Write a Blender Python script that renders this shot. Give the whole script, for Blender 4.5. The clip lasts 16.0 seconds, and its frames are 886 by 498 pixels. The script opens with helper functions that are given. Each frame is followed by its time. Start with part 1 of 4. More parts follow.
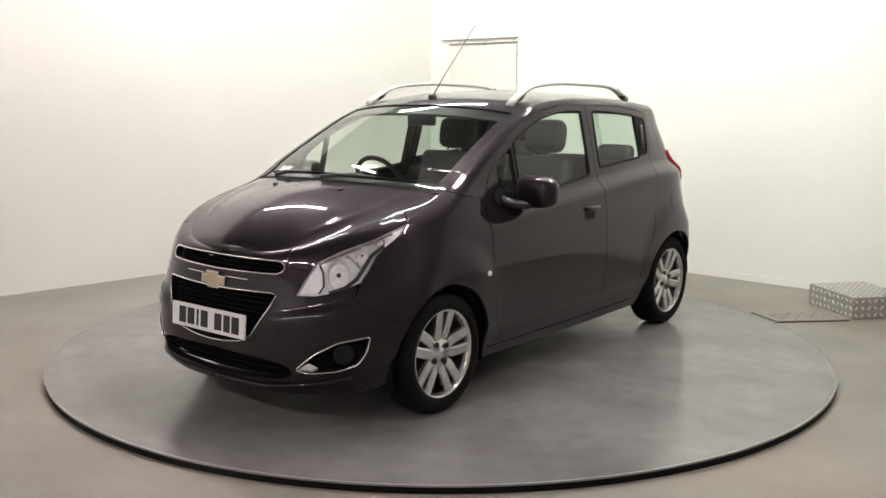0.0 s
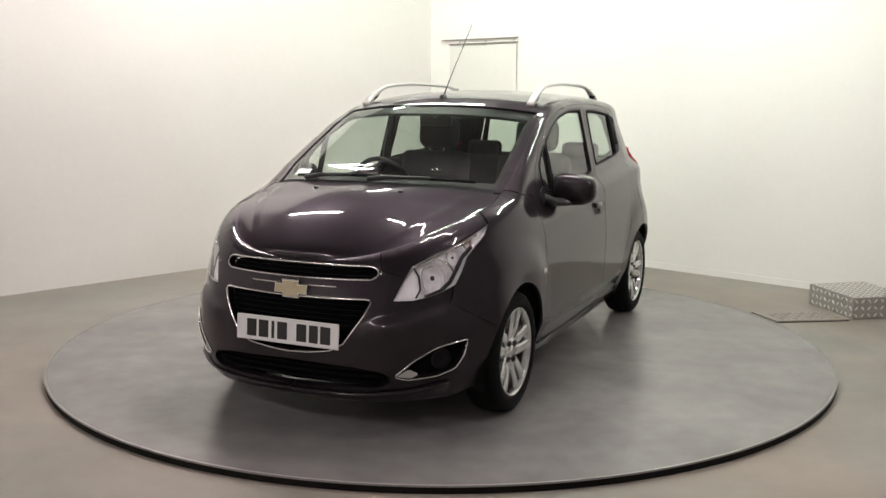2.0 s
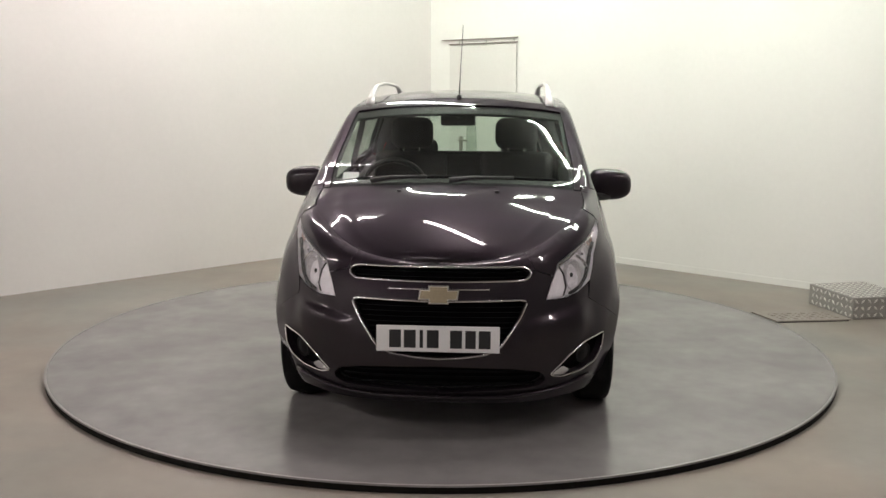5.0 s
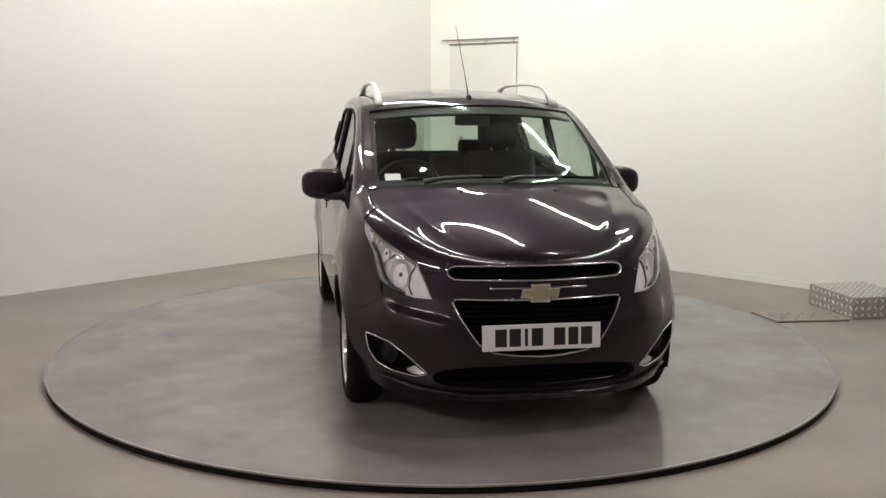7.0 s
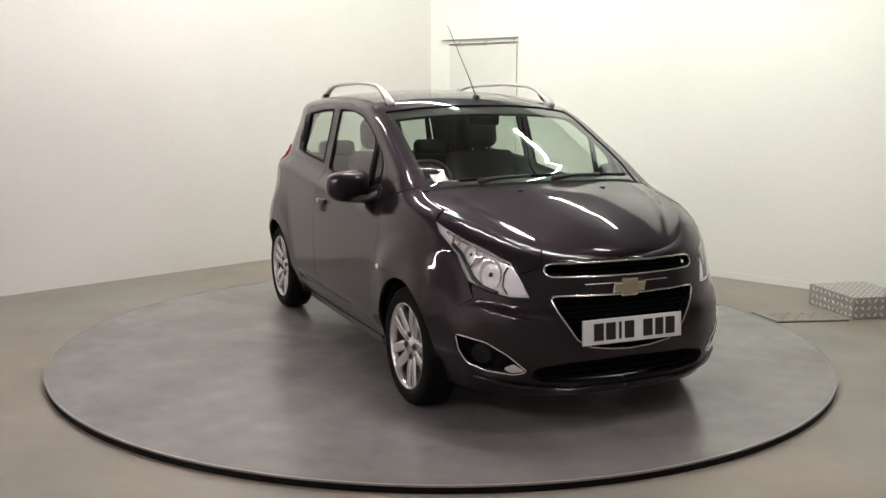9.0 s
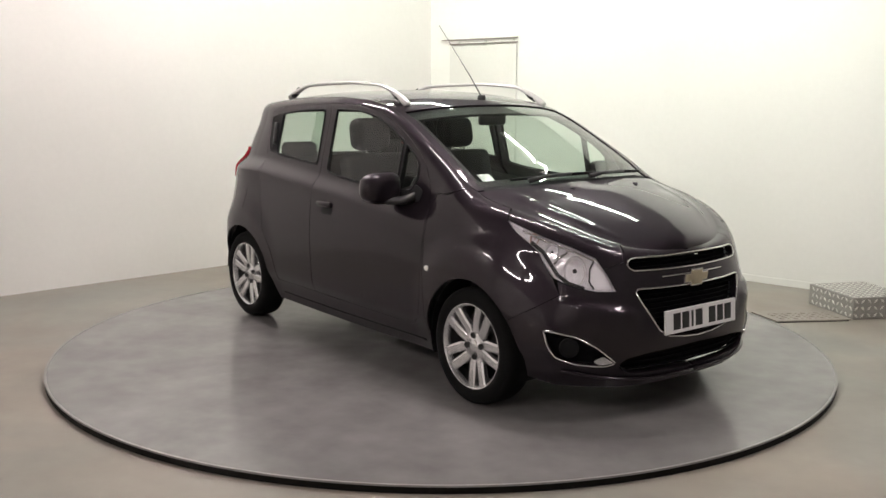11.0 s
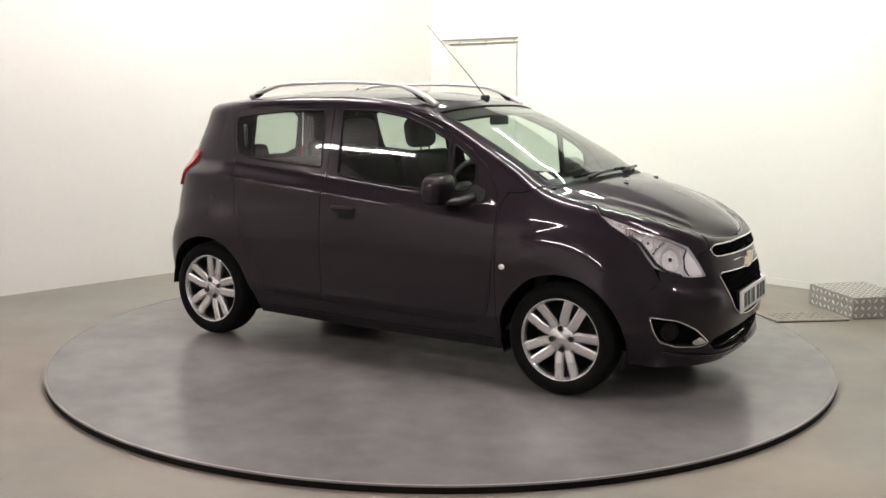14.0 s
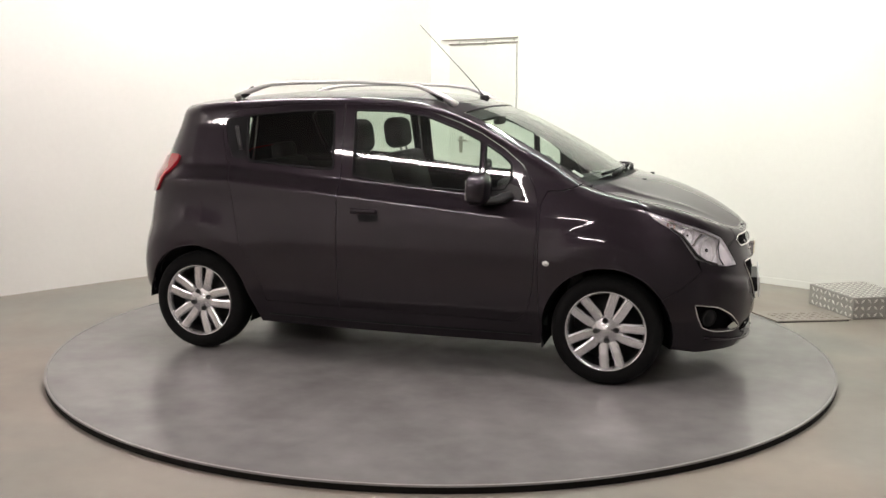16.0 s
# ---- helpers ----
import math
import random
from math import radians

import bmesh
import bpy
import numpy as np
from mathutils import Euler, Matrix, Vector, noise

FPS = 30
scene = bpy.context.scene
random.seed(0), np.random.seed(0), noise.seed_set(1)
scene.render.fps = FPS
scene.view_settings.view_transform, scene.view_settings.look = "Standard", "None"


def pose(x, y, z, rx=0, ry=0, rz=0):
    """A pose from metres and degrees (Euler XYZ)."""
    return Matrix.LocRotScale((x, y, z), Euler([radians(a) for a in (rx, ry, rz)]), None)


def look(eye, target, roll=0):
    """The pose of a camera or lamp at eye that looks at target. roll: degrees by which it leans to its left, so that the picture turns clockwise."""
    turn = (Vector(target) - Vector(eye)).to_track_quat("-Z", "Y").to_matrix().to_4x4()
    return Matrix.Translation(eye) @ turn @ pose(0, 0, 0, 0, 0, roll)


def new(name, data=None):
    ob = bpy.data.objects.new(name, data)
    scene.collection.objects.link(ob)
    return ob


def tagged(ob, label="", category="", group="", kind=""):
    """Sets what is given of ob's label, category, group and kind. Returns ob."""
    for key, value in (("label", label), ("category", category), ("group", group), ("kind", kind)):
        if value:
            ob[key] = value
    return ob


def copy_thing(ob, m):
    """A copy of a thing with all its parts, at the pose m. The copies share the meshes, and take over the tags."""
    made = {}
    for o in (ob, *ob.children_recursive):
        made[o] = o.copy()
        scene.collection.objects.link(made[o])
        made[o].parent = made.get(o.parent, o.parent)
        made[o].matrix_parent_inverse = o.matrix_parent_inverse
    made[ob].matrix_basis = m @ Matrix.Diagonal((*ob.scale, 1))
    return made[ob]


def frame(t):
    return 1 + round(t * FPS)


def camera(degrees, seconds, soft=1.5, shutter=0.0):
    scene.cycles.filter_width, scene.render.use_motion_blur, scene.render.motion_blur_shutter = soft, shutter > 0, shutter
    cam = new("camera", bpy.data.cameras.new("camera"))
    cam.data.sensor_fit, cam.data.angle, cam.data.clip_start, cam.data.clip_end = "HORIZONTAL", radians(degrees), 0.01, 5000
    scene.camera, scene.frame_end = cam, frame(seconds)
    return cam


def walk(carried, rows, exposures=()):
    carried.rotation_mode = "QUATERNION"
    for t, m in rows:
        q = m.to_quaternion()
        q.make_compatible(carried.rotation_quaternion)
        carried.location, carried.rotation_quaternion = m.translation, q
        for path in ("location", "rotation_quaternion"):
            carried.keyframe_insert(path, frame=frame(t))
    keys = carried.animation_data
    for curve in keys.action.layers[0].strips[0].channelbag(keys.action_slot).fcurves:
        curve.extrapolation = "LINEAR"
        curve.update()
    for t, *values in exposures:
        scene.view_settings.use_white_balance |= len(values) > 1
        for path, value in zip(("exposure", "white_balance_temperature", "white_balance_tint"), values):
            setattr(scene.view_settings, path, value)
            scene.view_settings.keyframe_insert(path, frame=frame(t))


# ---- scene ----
cam = camera(49.65, 16.0, soft=1.5)
EYE = (0.0, -5.760, 1.480)
AIM = (0.00138, -4.77263, 1.32214)
walk(cam, [(0.0, look(EYE, AIM, 0.307)), (16.0, look(EYE, AIM, 0.307))], exposures=[(0.0, -0.03), (2.0, -0.19), (3.5, -0.30), (7.0, -0.37), (9.0, -0.29), (12.5, -0.07), (14.5, 0.04), (16.0, 0.06)])

# ---- light ----
world = bpy.data.worlds.new("world")
world.use_nodes = True
world.node_tree.nodes["Background"].inputs[0].default_value = (0.9, 0.95, 1.0, 1)
world.node_tree.nodes["Background"].inputs[1].default_value = 0.02
scene.world = world
TUBE_POWER = 159.0

# plan numbers
FLOOR = -0.035
TABLE_R = 2.272
CORNER = (-0.125, 4.526)
LEFT_DIR = (-0.709, -0.705)
RIGHT_DIR = (0.745, -0.667)
CEIL = 3.3

# ---- materials ----
def material(name, color, rough=0.5, metal=0.0, grain=0.0, grain_scale=40.0, stain=0.0, stain_scale=2.0, bump=0.0, bump_scale=120.0, coat=0.0, spec=0.5, emit=0.0, rough_var=0.0):
    m = bpy.data.materials.new(name)
    m.use_nodes = True
    t = m.node_tree
    b = t.nodes["Principled BSDF"]
    b.inputs["Base Color"].default_value = (*color, 1)
    b.inputs["Roughness"].default_value = rough
    b.inputs["Metallic"].default_value = metal
    b.inputs["Specular IOR Level"].default_value = spec
    b.inputs["Coat Weight"].default_value = coat
    b.inputs["Coat Roughness"].default_value = 0.03
    if emit:
        b.inputs["Emission Color"].default_value = (*color, 1)
        b.inputs["Emission Strength"].default_value = emit
    co = t.nodes.new("ShaderNodeTexCoord")

    def noise_node(scale, detail):
        n = t.nodes.new("ShaderNodeTexNoise")
        n.inputs["Scale"].default_value = scale
        n.inputs["Detail"].default_value = detail
        t.links.new(co.outputs["Object"], n.inputs["Vector"])
        return n.outputs["Fac"]

    def spread(fac, lo, hi):
        r = t.nodes.new("ShaderNodeMapRange")
        r.inputs["From Min"].default_value, r.inputs["From Max"].default_value = 0.2, 0.8
        r.inputs["To Min"].default_value, r.inputs["To Max"].default_value = lo, hi
        t.links.new(fac, r.inputs["Value"])
        return r.outputs["Result"]

    value = None
    if grain or stain:
        f1 = spread(noise_node(grain_scale, 6), 1 - grain, 1 + grain)
        f2 = spread(noise_node(stain_scale, 4), 1 - stain, 1 + stain)
        mul = t.nodes.new("ShaderNodeMath")
        mul.operation = "MULTIPLY"
        t.links.new(f1, mul.inputs[0])
        t.links.new(f2, mul.inputs[1])
        mix = t.nodes.new("ShaderNodeVectorMath")
        mix.operation = "SCALE"
        mix.inputs[0].default_value = color
        t.links.new(mul.outputs[0], mix.inputs["Scale"])
        t.links.new(mix.outputs["Vector"], b.inputs["Base Color"])
    if rough_var:
        t.links.new(spread(noise_node(stain_scale * 1.7, 5), max(0.02, rough - rough_var), rough + rough_var), b.inputs["Roughness"])
    if bump:
        bp = t.nodes.new("ShaderNodeBump")
        bp.inputs["Strength"].default_value = bump
        bp.inputs["Distance"].default_value = 0.002
        t.links.new(noise_node(bump_scale, 4), bp.inputs["Height"])
        t.links.new(bp.outputs["Normal"], b.inputs["Normal"])
    return m


def glass_material(name, tint, gloss_floor=0.06):
    m = bpy.data.materials.new(name)
    m.use_nodes = True
    t = m.node_tree
    t.nodes.remove(t.nodes["Principled BSDF"])
    clear = t.nodes.new("ShaderNodeBsdfTransparent")
    clear.inputs[0].default_value = (*tint, 1)
    gloss = t.nodes.new("ShaderNodeBsdfGlossy")
    gloss.inputs["Roughness"].default_value = 0.02
    lw = t.nodes.new("ShaderNodeLayerWeight")
    lw.inputs[0].default_value = 0.5
    pw = t.nodes.new("ShaderNodeMath")
    pw.operation = "POWER"
    pw.inputs[1].default_value = 4.5
    t.links.new(lw.outputs["Facing"], pw.inputs[0])
    fr = t.nodes.new("ShaderNodeMath")
    fr.operation = "MULTIPLY_ADD"
    fr.inputs[1].default_value = 0.9
    fr.inputs[2].default_value = gloss_floor
    t.links.new(pw.outputs[0], fr.inputs[0])
    mix = t.nodes.new("ShaderNodeMixShader")
    t.links.new(fr.outputs[0], mix.inputs[0])
    t.links.new(clear.outputs[0], mix.inputs[1])
    t.links.new(gloss.outputs[0], mix.inputs[2])
    t.links.new(mix.outputs[0], t.nodes["Material Output"].inputs["Surface"])
    return m


PAINT = material("paint", (0.0180, 0.0136, 0.0175), rough=0.47, metal=0.75, grain=0.12, grain_scale=900, coat=0.9, spec=0.3)
PAINT.node_tree.nodes["Principled BSDF"].inputs["Coat IOR"].default_value = 1.43
PAINT.node_tree.nodes["Principled BSDF"].inputs["Specular Tint"].default_value = (0.56, 0.505, 0.57, 1)
DEEP_BLACK = material("deep_black", (0.004, 0.004, 0.0045), rough=0.9, spec=0.05)
BLACK = material("black_plastic", (0.010, 0.010, 0.011), rough=0.45, grain=0.15, grain_scale=300)
MATT_BLACK = material("matt_black", (0.008, 0.008, 0.009), rough=0.6, spec=0.15)
GLOSS_BLACK = material("gloss_black", (0.006, 0.006, 0.0065), rough=0.5, spec=0.2)
RUBBER = material("rubber", (0.0045, 0.0045, 0.0045), rough=0.8, spec=0.15, grain=0.2, grain_scale=120, bump=0.3)
CHROME = material("chrome", (0.78, 0.77, 0.76), rough=0.12, metal=1.0)
SATIN = material("satin_silver", (0.70, 0.69, 0.68), rough=0.3, metal=0.45, grain=0.05, grain_scale=200)
ALLOY = material("alloy", (0.66, 0.655, 0.66), rough=0.26, metal=0.85, grain=0.05, grain_scale=150)
STEEL = material("dark_steel", (0.022, 0.022, 0.022), rough=0.5, metal=0.6, grain=0.2)
REFLECTOR = material("reflector", (0.92, 0.90, 0.93), rough=0.2, metal=0.15, grain=0.22, grain_scale=38, bump=1.0, bump_scale=30)
CHEEK = material("lamp_cheek", (0.92, 0.90, 0.93), rough=0.25, metal=0.05, grain=0.12, grain_scale=30)
AMBER = material("amber", (0.52, 0.37, 0.32), rough=0.25)
BOWL = material("mirror_bowl", (0.86, 0.85, 0.87), rough=0.16, metal=0.4, grain=0.15, grain_scale=60, bump=0.25, bump_scale=90)
RED = material("red_lens", (0.42, 0.01, 0.02), rough=0.12, coat=1.0)
WHITE_LENS = material("white_lens", (0.8, 0.78, 0.76), rough=0.15, coat=0.6)
GOLD = material("gold", (0.66, 0.59, 0.43), rough=0.28, metal=0.9, grain=0.1, grain_scale=200)
PLATE = material("plate_white", (0.72, 0.72, 0.72), rough=0.35, grain=0.03)
CLOTH = material("seat_cloth", (0.022, 0.0215, 0.023), rough=0.9, grain=0.12, grain_scale=25)
TRIM = material("cabin_trim", (0.022, 0.022, 0.023), rough=0.6, grain=0.2, grain_scale=150, bump=0.3)
TRIM_GREY = material("cabin_trim_grey", (0.10, 0.10, 0.10), rough=0.6, grain=0.15, grain_scale=100)
LINING = material("headlining", (0.30, 0.29, 0.28), rough=0.9, grain=0.1, grain_scale=200)
GLASS = glass_material("side_glass", (0.78, 0.86, 0.80))
SCREEN = glass_material("windscreen_glass", (0.80, 0.87, 0.82))
DARK_GLASS = glass_material("rear_glass", (0.70, 0.78, 0.72))
LENS = glass_material("clear_lens", (0.96, 0.96, 0.97))

# ---- mesh helpers ----
def obj(name, verts, faces, mat, parent=None, label="", smooth=True, normals=None):
    me = bpy.data.meshes.new(name)
    me.from_pydata([tuple(v) for v in verts], [], [tuple(f) for f in faces])
    me.materials.append(mat)
    if smooth:
        me.shade_smooth()
    if normals:
        me.normals_split_custom_set_from_vertices([tuple(n) for n in normals])
    ob = new(name, me)
    if parent is not None:
        ob.parent = parent
    if label:
        ob["label"] = label
    return ob


def part(name, bm, mat, parent, label="", smooth=False):
    bmesh.ops.recalc_face_normals(bm, faces=bm.faces)
    me = bpy.data.meshes.new(name)
    bm.to_mesh(me)
    bm.free()
    me.materials.append(mat)
    if smooth:
        me.shade_smooth()
    ob = new(name, me)
    if parent is not None:
        ob.parent = parent
    if label:
        ob["label"] = label
    return ob


def box(bm, lo, hi, bevel=0.0, m=None, seg=2):
    c = [(a + b) / 2 for a, b in zip(lo, hi)]
    s = [b - a for a, b in zip(lo, hi)]
    r = bmesh.ops.create_cube(bm, size=1.0, matrix=Matrix.LocRotScale(c, None, s))
    vs = r["verts"]
    if bevel:
        es = list({e for v in vs for e in v.link_edges})
        out = bmesh.ops.bevel(bm, geom=es, offset=bevel, segments=seg, affect="EDGES", profile=0.5)
        vs = list({v for f in out["faces"] for v in f.verts} | {v for v in vs if v.is_valid})
    if m is not None:
        bmesh.ops.transform(bm, matrix=m, verts=vs)
    return vs


def tube(bm, pts, r, n=8, closed=False, flat=1.0):
    """A tube swept along points; r may be a list."""
    pts = [Vector(p) for p in pts]
    k = len(pts)
    rs = r if isinstance(r, (list, tuple)) else [r] * k
    rings = []
    up = Vector((0, 0, 1))
    for i, p in enumerate(pts):
        a = pts[(i - 1) % k] if (closed or i > 0) else p
        b = pts[(i + 1) % k] if (closed or i < k - 1) else p
        d = (b - a).normalized()
        s = d.cross(up)
        if s.length < 1e-3:
            s = d.cross(Vector((1, 0, 0)))
        s.normalize()
        q = s.cross(d)
        rings.append([bm.verts.new(p + s * (rs[i] * math.cos(2 * math.pi * j / n)) + q * (rs[i] * flat * math.sin(2 * math.pi * j / n))) for j in range(n)])
    for i in range(k if closed else k - 1):
        A, B = rings[i], rings[(i + 1) % k]
        for j in range(n):
            bm.faces.new((A[j], A[(j + 1) % n], B[(j + 1) % n], B[j]))
    if not closed:
        bm.faces.new(rings[0])
        bm.faces.new(rings[-1])


def lathe(bm, profile, n=48, axis_y=True, closed=False):
    """Turns (radius, y) pairs about the y axis."""
    rings = []
    for r, y in profile:
        rings.append([bm.verts.new((r * math.cos(2 * math.pi * j / n), y, r * math.sin(2 * math.pi * j / n))) for j in range(n)])
    k = len(rings)
    for i in range(k if closed else k - 1):
        A, B = rings[i], rings[(i + 1) % k]
        for j in range(n):
            bm.faces.new((A[j], A[(j + 1) % n], B[(j + 1) % n], B[j]))
    return rings


def inside(poly, x, y):
    c = False
    j = len(poly) - 1
    for i in range(len(poly)):
        xi, yi = poly[i]
        xj, yj = poly[j]
        if (yi > y) != (yj > y) and x < (xj - xi) * (y - yi) / (yj - yi) + xi:
            c = not c
        j = i
    return c


def fine(poly, step, closed=True):
    out = []
    k = len(poly)
    for i in range(k if closed else k - 1):
        (x0, y0), (x1, y1) = poly[i], poly[(i + 1) % k]
        m = max(1, int(math.hypot(x1 - x0, y1 - y0) / step))
        out += [(x0 + (x1 - x0) * j / m, y0 + (y1 - y0) * j / m) for j in range(m)]
    return out if closed else out + [poly[-1]]


def soften(poly, r=0.02, n=3):
    """Rounds a polygon's corners."""
    out = []
    k = len(poly)
    for i in range(k):
        p, a, b = (Vector(q) for q in (poly[i], poly[i - 1], poly[(i + 1) % k]))
        da, db = min(r, (a - p).length * 0.45), min(r, (b - p).length * 0.45)
        s, e = p + (a - p).normalized() * da, p + (b - p).normalized() * db
        for j in range(n + 1):
            t = j / n
            q = s * (1 - t) ** 2 + p * (2 * t * (1 - t)) + e * t * t
            out.append((q.x, q.y))
    return out


def sheet(poly, holes=(), step=0.04, more=()):
    """Triangles of a plane region with holes; also its border edges."""
    from mathutils.geometry import delaunay_2d_cdt
    poly = fine(poly, step)
    holes = [fine(h, step) for h in holes]
    pts, edges = [], []
    for ring in [poly, *holes]:
        s = len(pts)
        pts += ring
        edges += [(s + i, s + (i + 1) % len(ring)) for i in range(len(ring))]
    xs, ys = [p[0] for p in poly], [p[1] for p in poly]
    pts += [p for p in more if inside(poly, *p) and not any(inside(h, *p) for h in holes)]
    rim = np.array(pts)
    x = min(xs) + step / 2
    row = 0
    while x < max(xs):
        y = min(ys) + step / 2 + (row % 2) * step / 2
        while y < max(ys):
            if inside(poly, x, y) and np.min(np.hypot(rim[:, 0] - x, rim[:, 1] - y)) > step * 0.45:
                pts.append((x, y))
            y += step
        x += step * 0.87
        row += 1
    v, e, f, *_ = delaunay_2d_cdt([Vector(p) for p in pts], edges, [], 0, 1e-6)
    keep = []
    for t in f:
        cx, cy = sum(v[i].x for i in t) / 3, sum(v[i].y for i in t) / 3
        if inside(poly, cx, cy) and not any(inside(h, cx, cy) for h in holes):
            keep.append(tuple(t))
    used = sorted({i for t in keep for i in t})
    at = {i: n for n, i in enumerate(used)}
    tris = [tuple(at[i] for i in t) for t in keep]
    count = {}
    for t in tris:
        for i in range(3):
            k = (t[i], t[(i + 1) % 3])
            count[k] = 1
    border = [k for k in count if (k[1], k[0]) not in count]
    return [(v[i].x, v[i].y) for i in used], tris, border


def panel(name, poly, mat, parent, holes=(), side=1, off=0.0, flange=0.014, step=0.028, label="", surface=None, both=False, extra=(), more=()):
    """A pressed panel on the car's flank: its outline in (a, z), folded in at its border. extra: more (poly, holes) joined in."""
    verts, faces, norms = [], [], []
    for pl, hs in [(poly, holes), *extra]:
        pts, tris, border = sheet(pl, hs, step, more)
        nor = [flank_n(a, z) for a, z in pts]
        out = [flank(a, z) + n * off for (a, z), n in zip(pts, nor)]
        ins = {}
        vs = list(out)
        fs = list(tris)
        for i, j in border if flange else ():
            for q in (i, j):
                if q not in ins:
                    ins[q] = len(vs)
                    vs += [out[q], out[q] - flank_n(*pts[q]) * flange]
            fs.append((ins[j], ins[i], ins[i] + 1, ins[j] + 1))
        for s in ((1, -1) if both else (side,)):
            b = len(verts)
            verts += [(p.x, p.y * s, p.z) for p in vs]
            norms += [(n.x, n.y * s, n.z) for n in nor] + [(0, 0, 0)] * (len(vs) - len(nor))
            faces += [tuple(b + i for i in (f if s < 0 else reversed(f))) for f in fs]
    return obj(name, verts, faces, mat, parent, label, True, norms)


def top_panel(name, a0, a1, e0, e1, mat, parent, off=0.0, na=30, ne=24, label="", flange=0.014, shape=None):
    """A panel of the car's top between two places along its edge."""
    verts, faces, norms = [], [], []
    for i in range(na + 1):
        for j in range(ne + 1):
            e = e0 + (e1 - e0) * j / ne
            lo, hi = (shape(e) if shape else (a0, a1))
            a = lo + (hi - lo) * i / na
            p = top(a, e)
            n = top_n(a, e)
            if n.z < 0:
                n = -n
            verts.append(p + n * off)
            norms.append(n if a < 1.85 else (0, 0, 0))
    w = ne + 1
    for i in range(na):
        for j in range(ne):
            q = (i * w + j, (i + 1) * w + j, (i + 1) * w + j + 1, i * w + j + 1)
            faces.append(q if e1 > e0 else tuple(reversed(q)))
    if flange:
        ring = [j for j in range(w)] + [i * w + ne for i in range(1, na + 1)] + [na * w + j for j in range(ne - 1, -1, -1)] + [i * w for i in range(na - 1, 0, -1)]
        b = len(verts)
        for q in ring:
            i, j = divmod(q, w)
            e = e0 + (e1 - e0) * j / ne
            lo, hi = (shape(e) if shape else (a0, a1))
            n = top_n(lo + (hi - lo) * i / na, e)
            if n.z < 0:
                n = -n
            verts += [verts[q], verts[q] - n * flange]
        k = len(ring)
        for q in range(k):
            r = (q + 1) % k
            faces.append((b + 2 * q, b + 2 * r, b + 2 * r + 1, b + 2 * q + 1))
    norms += [(0, 0, 0)] * (len(verts) - len(norms))
    return obj(name, verts, faces, mat, parent, label, True, norms)


def on_flank(pts, side, off):
    return [Vector((q.x, q.y * side, q.z)) for q in (flank(a, z) + flank_n(a, z) * off for a, z in pts)]


def strip(name, pts, r, mat, parent, side=1, off=0.0, closed=False, flat=1.0, both=False, label=""):
    """A moulding laid along the flank."""
    bm = bmesh.new()
    for s in ((1, -1) if both else (side,)):
        tube(bm, on_flank(fine(pts, 0.03, closed), s, off), r, 6, closed, flat)
    return part(name, bm, mat, parent, label, True)


def a_at(x, z):
    """Where along the flank it reaches x."""
    if XR <= x <= XS:
        return x
    lo, hi = (XS, XS + KF) if x > XS else (XR - KR, XR)
    for _ in range(40):
        m = (lo + hi) / 2
        if flank(m, z).x < x:
            lo = m
        else:
            hi = m
    return (lo + hi) / 2


def arch(cx, r, t0, t1, n=18):
    out = []
    for i in range(n + 1):
        t = radians(t0 + (t1 - t0) * i / n)
        x, z = cx + r * math.cos(t), 0.287 + r * math.sin(t)
        out.append((a_at(x, z), z))
    return out
# ---- the car's surface: a runs round the plan (equal to x along the flanks), z is the height ----
def table(xs, ys, sigma, n=2600):
    g = np.linspace(xs[0], xs[-1], n)
    v = np.interp(g, xs, ys)
    k = max(1, int(3 * sigma / (g[1] - g[0])))
    w = np.exp(-0.5 * (np.arange(-k, k + 1) * (g[1] - g[0]) / sigma) ** 2)
    lo = v[0] - (v[1] - v[0]) * np.arange(k, 0, -1)
    hi = v[-1] + (v[-1] - v[-2]) * np.arange(1, k + 1)
    v = np.convolve(np.concatenate([lo, v, hi]), w / w.sum(), "valid")
    return lambda x: float(np.interp(x, g, v))


XS, XR = 0.90, -1.00
KF, KR = 1.30, 1.15
half_width = table([0.10, 0.18, 0.24, 0.30, 0.36, 0.43, 0.5, 0.65, 0.8, 0.9, 0.95, 0.99, 1.05, 1.2, 1.4, 1.55],
                   [0.695, 0.726, 0.750, 0.764, 0.792, 0.797, 0.80, 0.805, 0.796, 0.779, 0.761, 0.740, 0.715, 0.68, 0.632, 0.59], 0.018)
nose_x = table([0.10, 0.18, 0.22, 0.3, 0.4, 0.5, 0.6, 0.66, 0.72, 0.78, 0.85, 0.95, 1.10],
               [1.83, 1.87, 1.90, 1.915, 1.92, 1.915, 1.90, 1.885, 1.868, 1.848, 1.80, 1.71, 1.55], 0.025)
tail_x = table([0.10, 0.25, 0.3, 0.5, 0.64, 0.7, 0.9, 1.1, 1.3, 1.4, 1.5],
               [-1.62, -1.69, -1.72, -1.74, -1.73, -1.70, -1.67, -1.61, -1.53, -1.50, -1.44], 0.03)
nose_n = table([0.1, 0.3, 0.45, 0.62, 0.9, 1.1], [3.2, 3.2, 3.1, 2.7, 2.6, 2.6], 0.05)
flare = table([0.1, 0.25, 0.35, 0.55, 0.68, 0.85, 1.1], [0.3, 0.9, 1.0, 0.95, 0.45, 0.05, 0.0], 0.04)
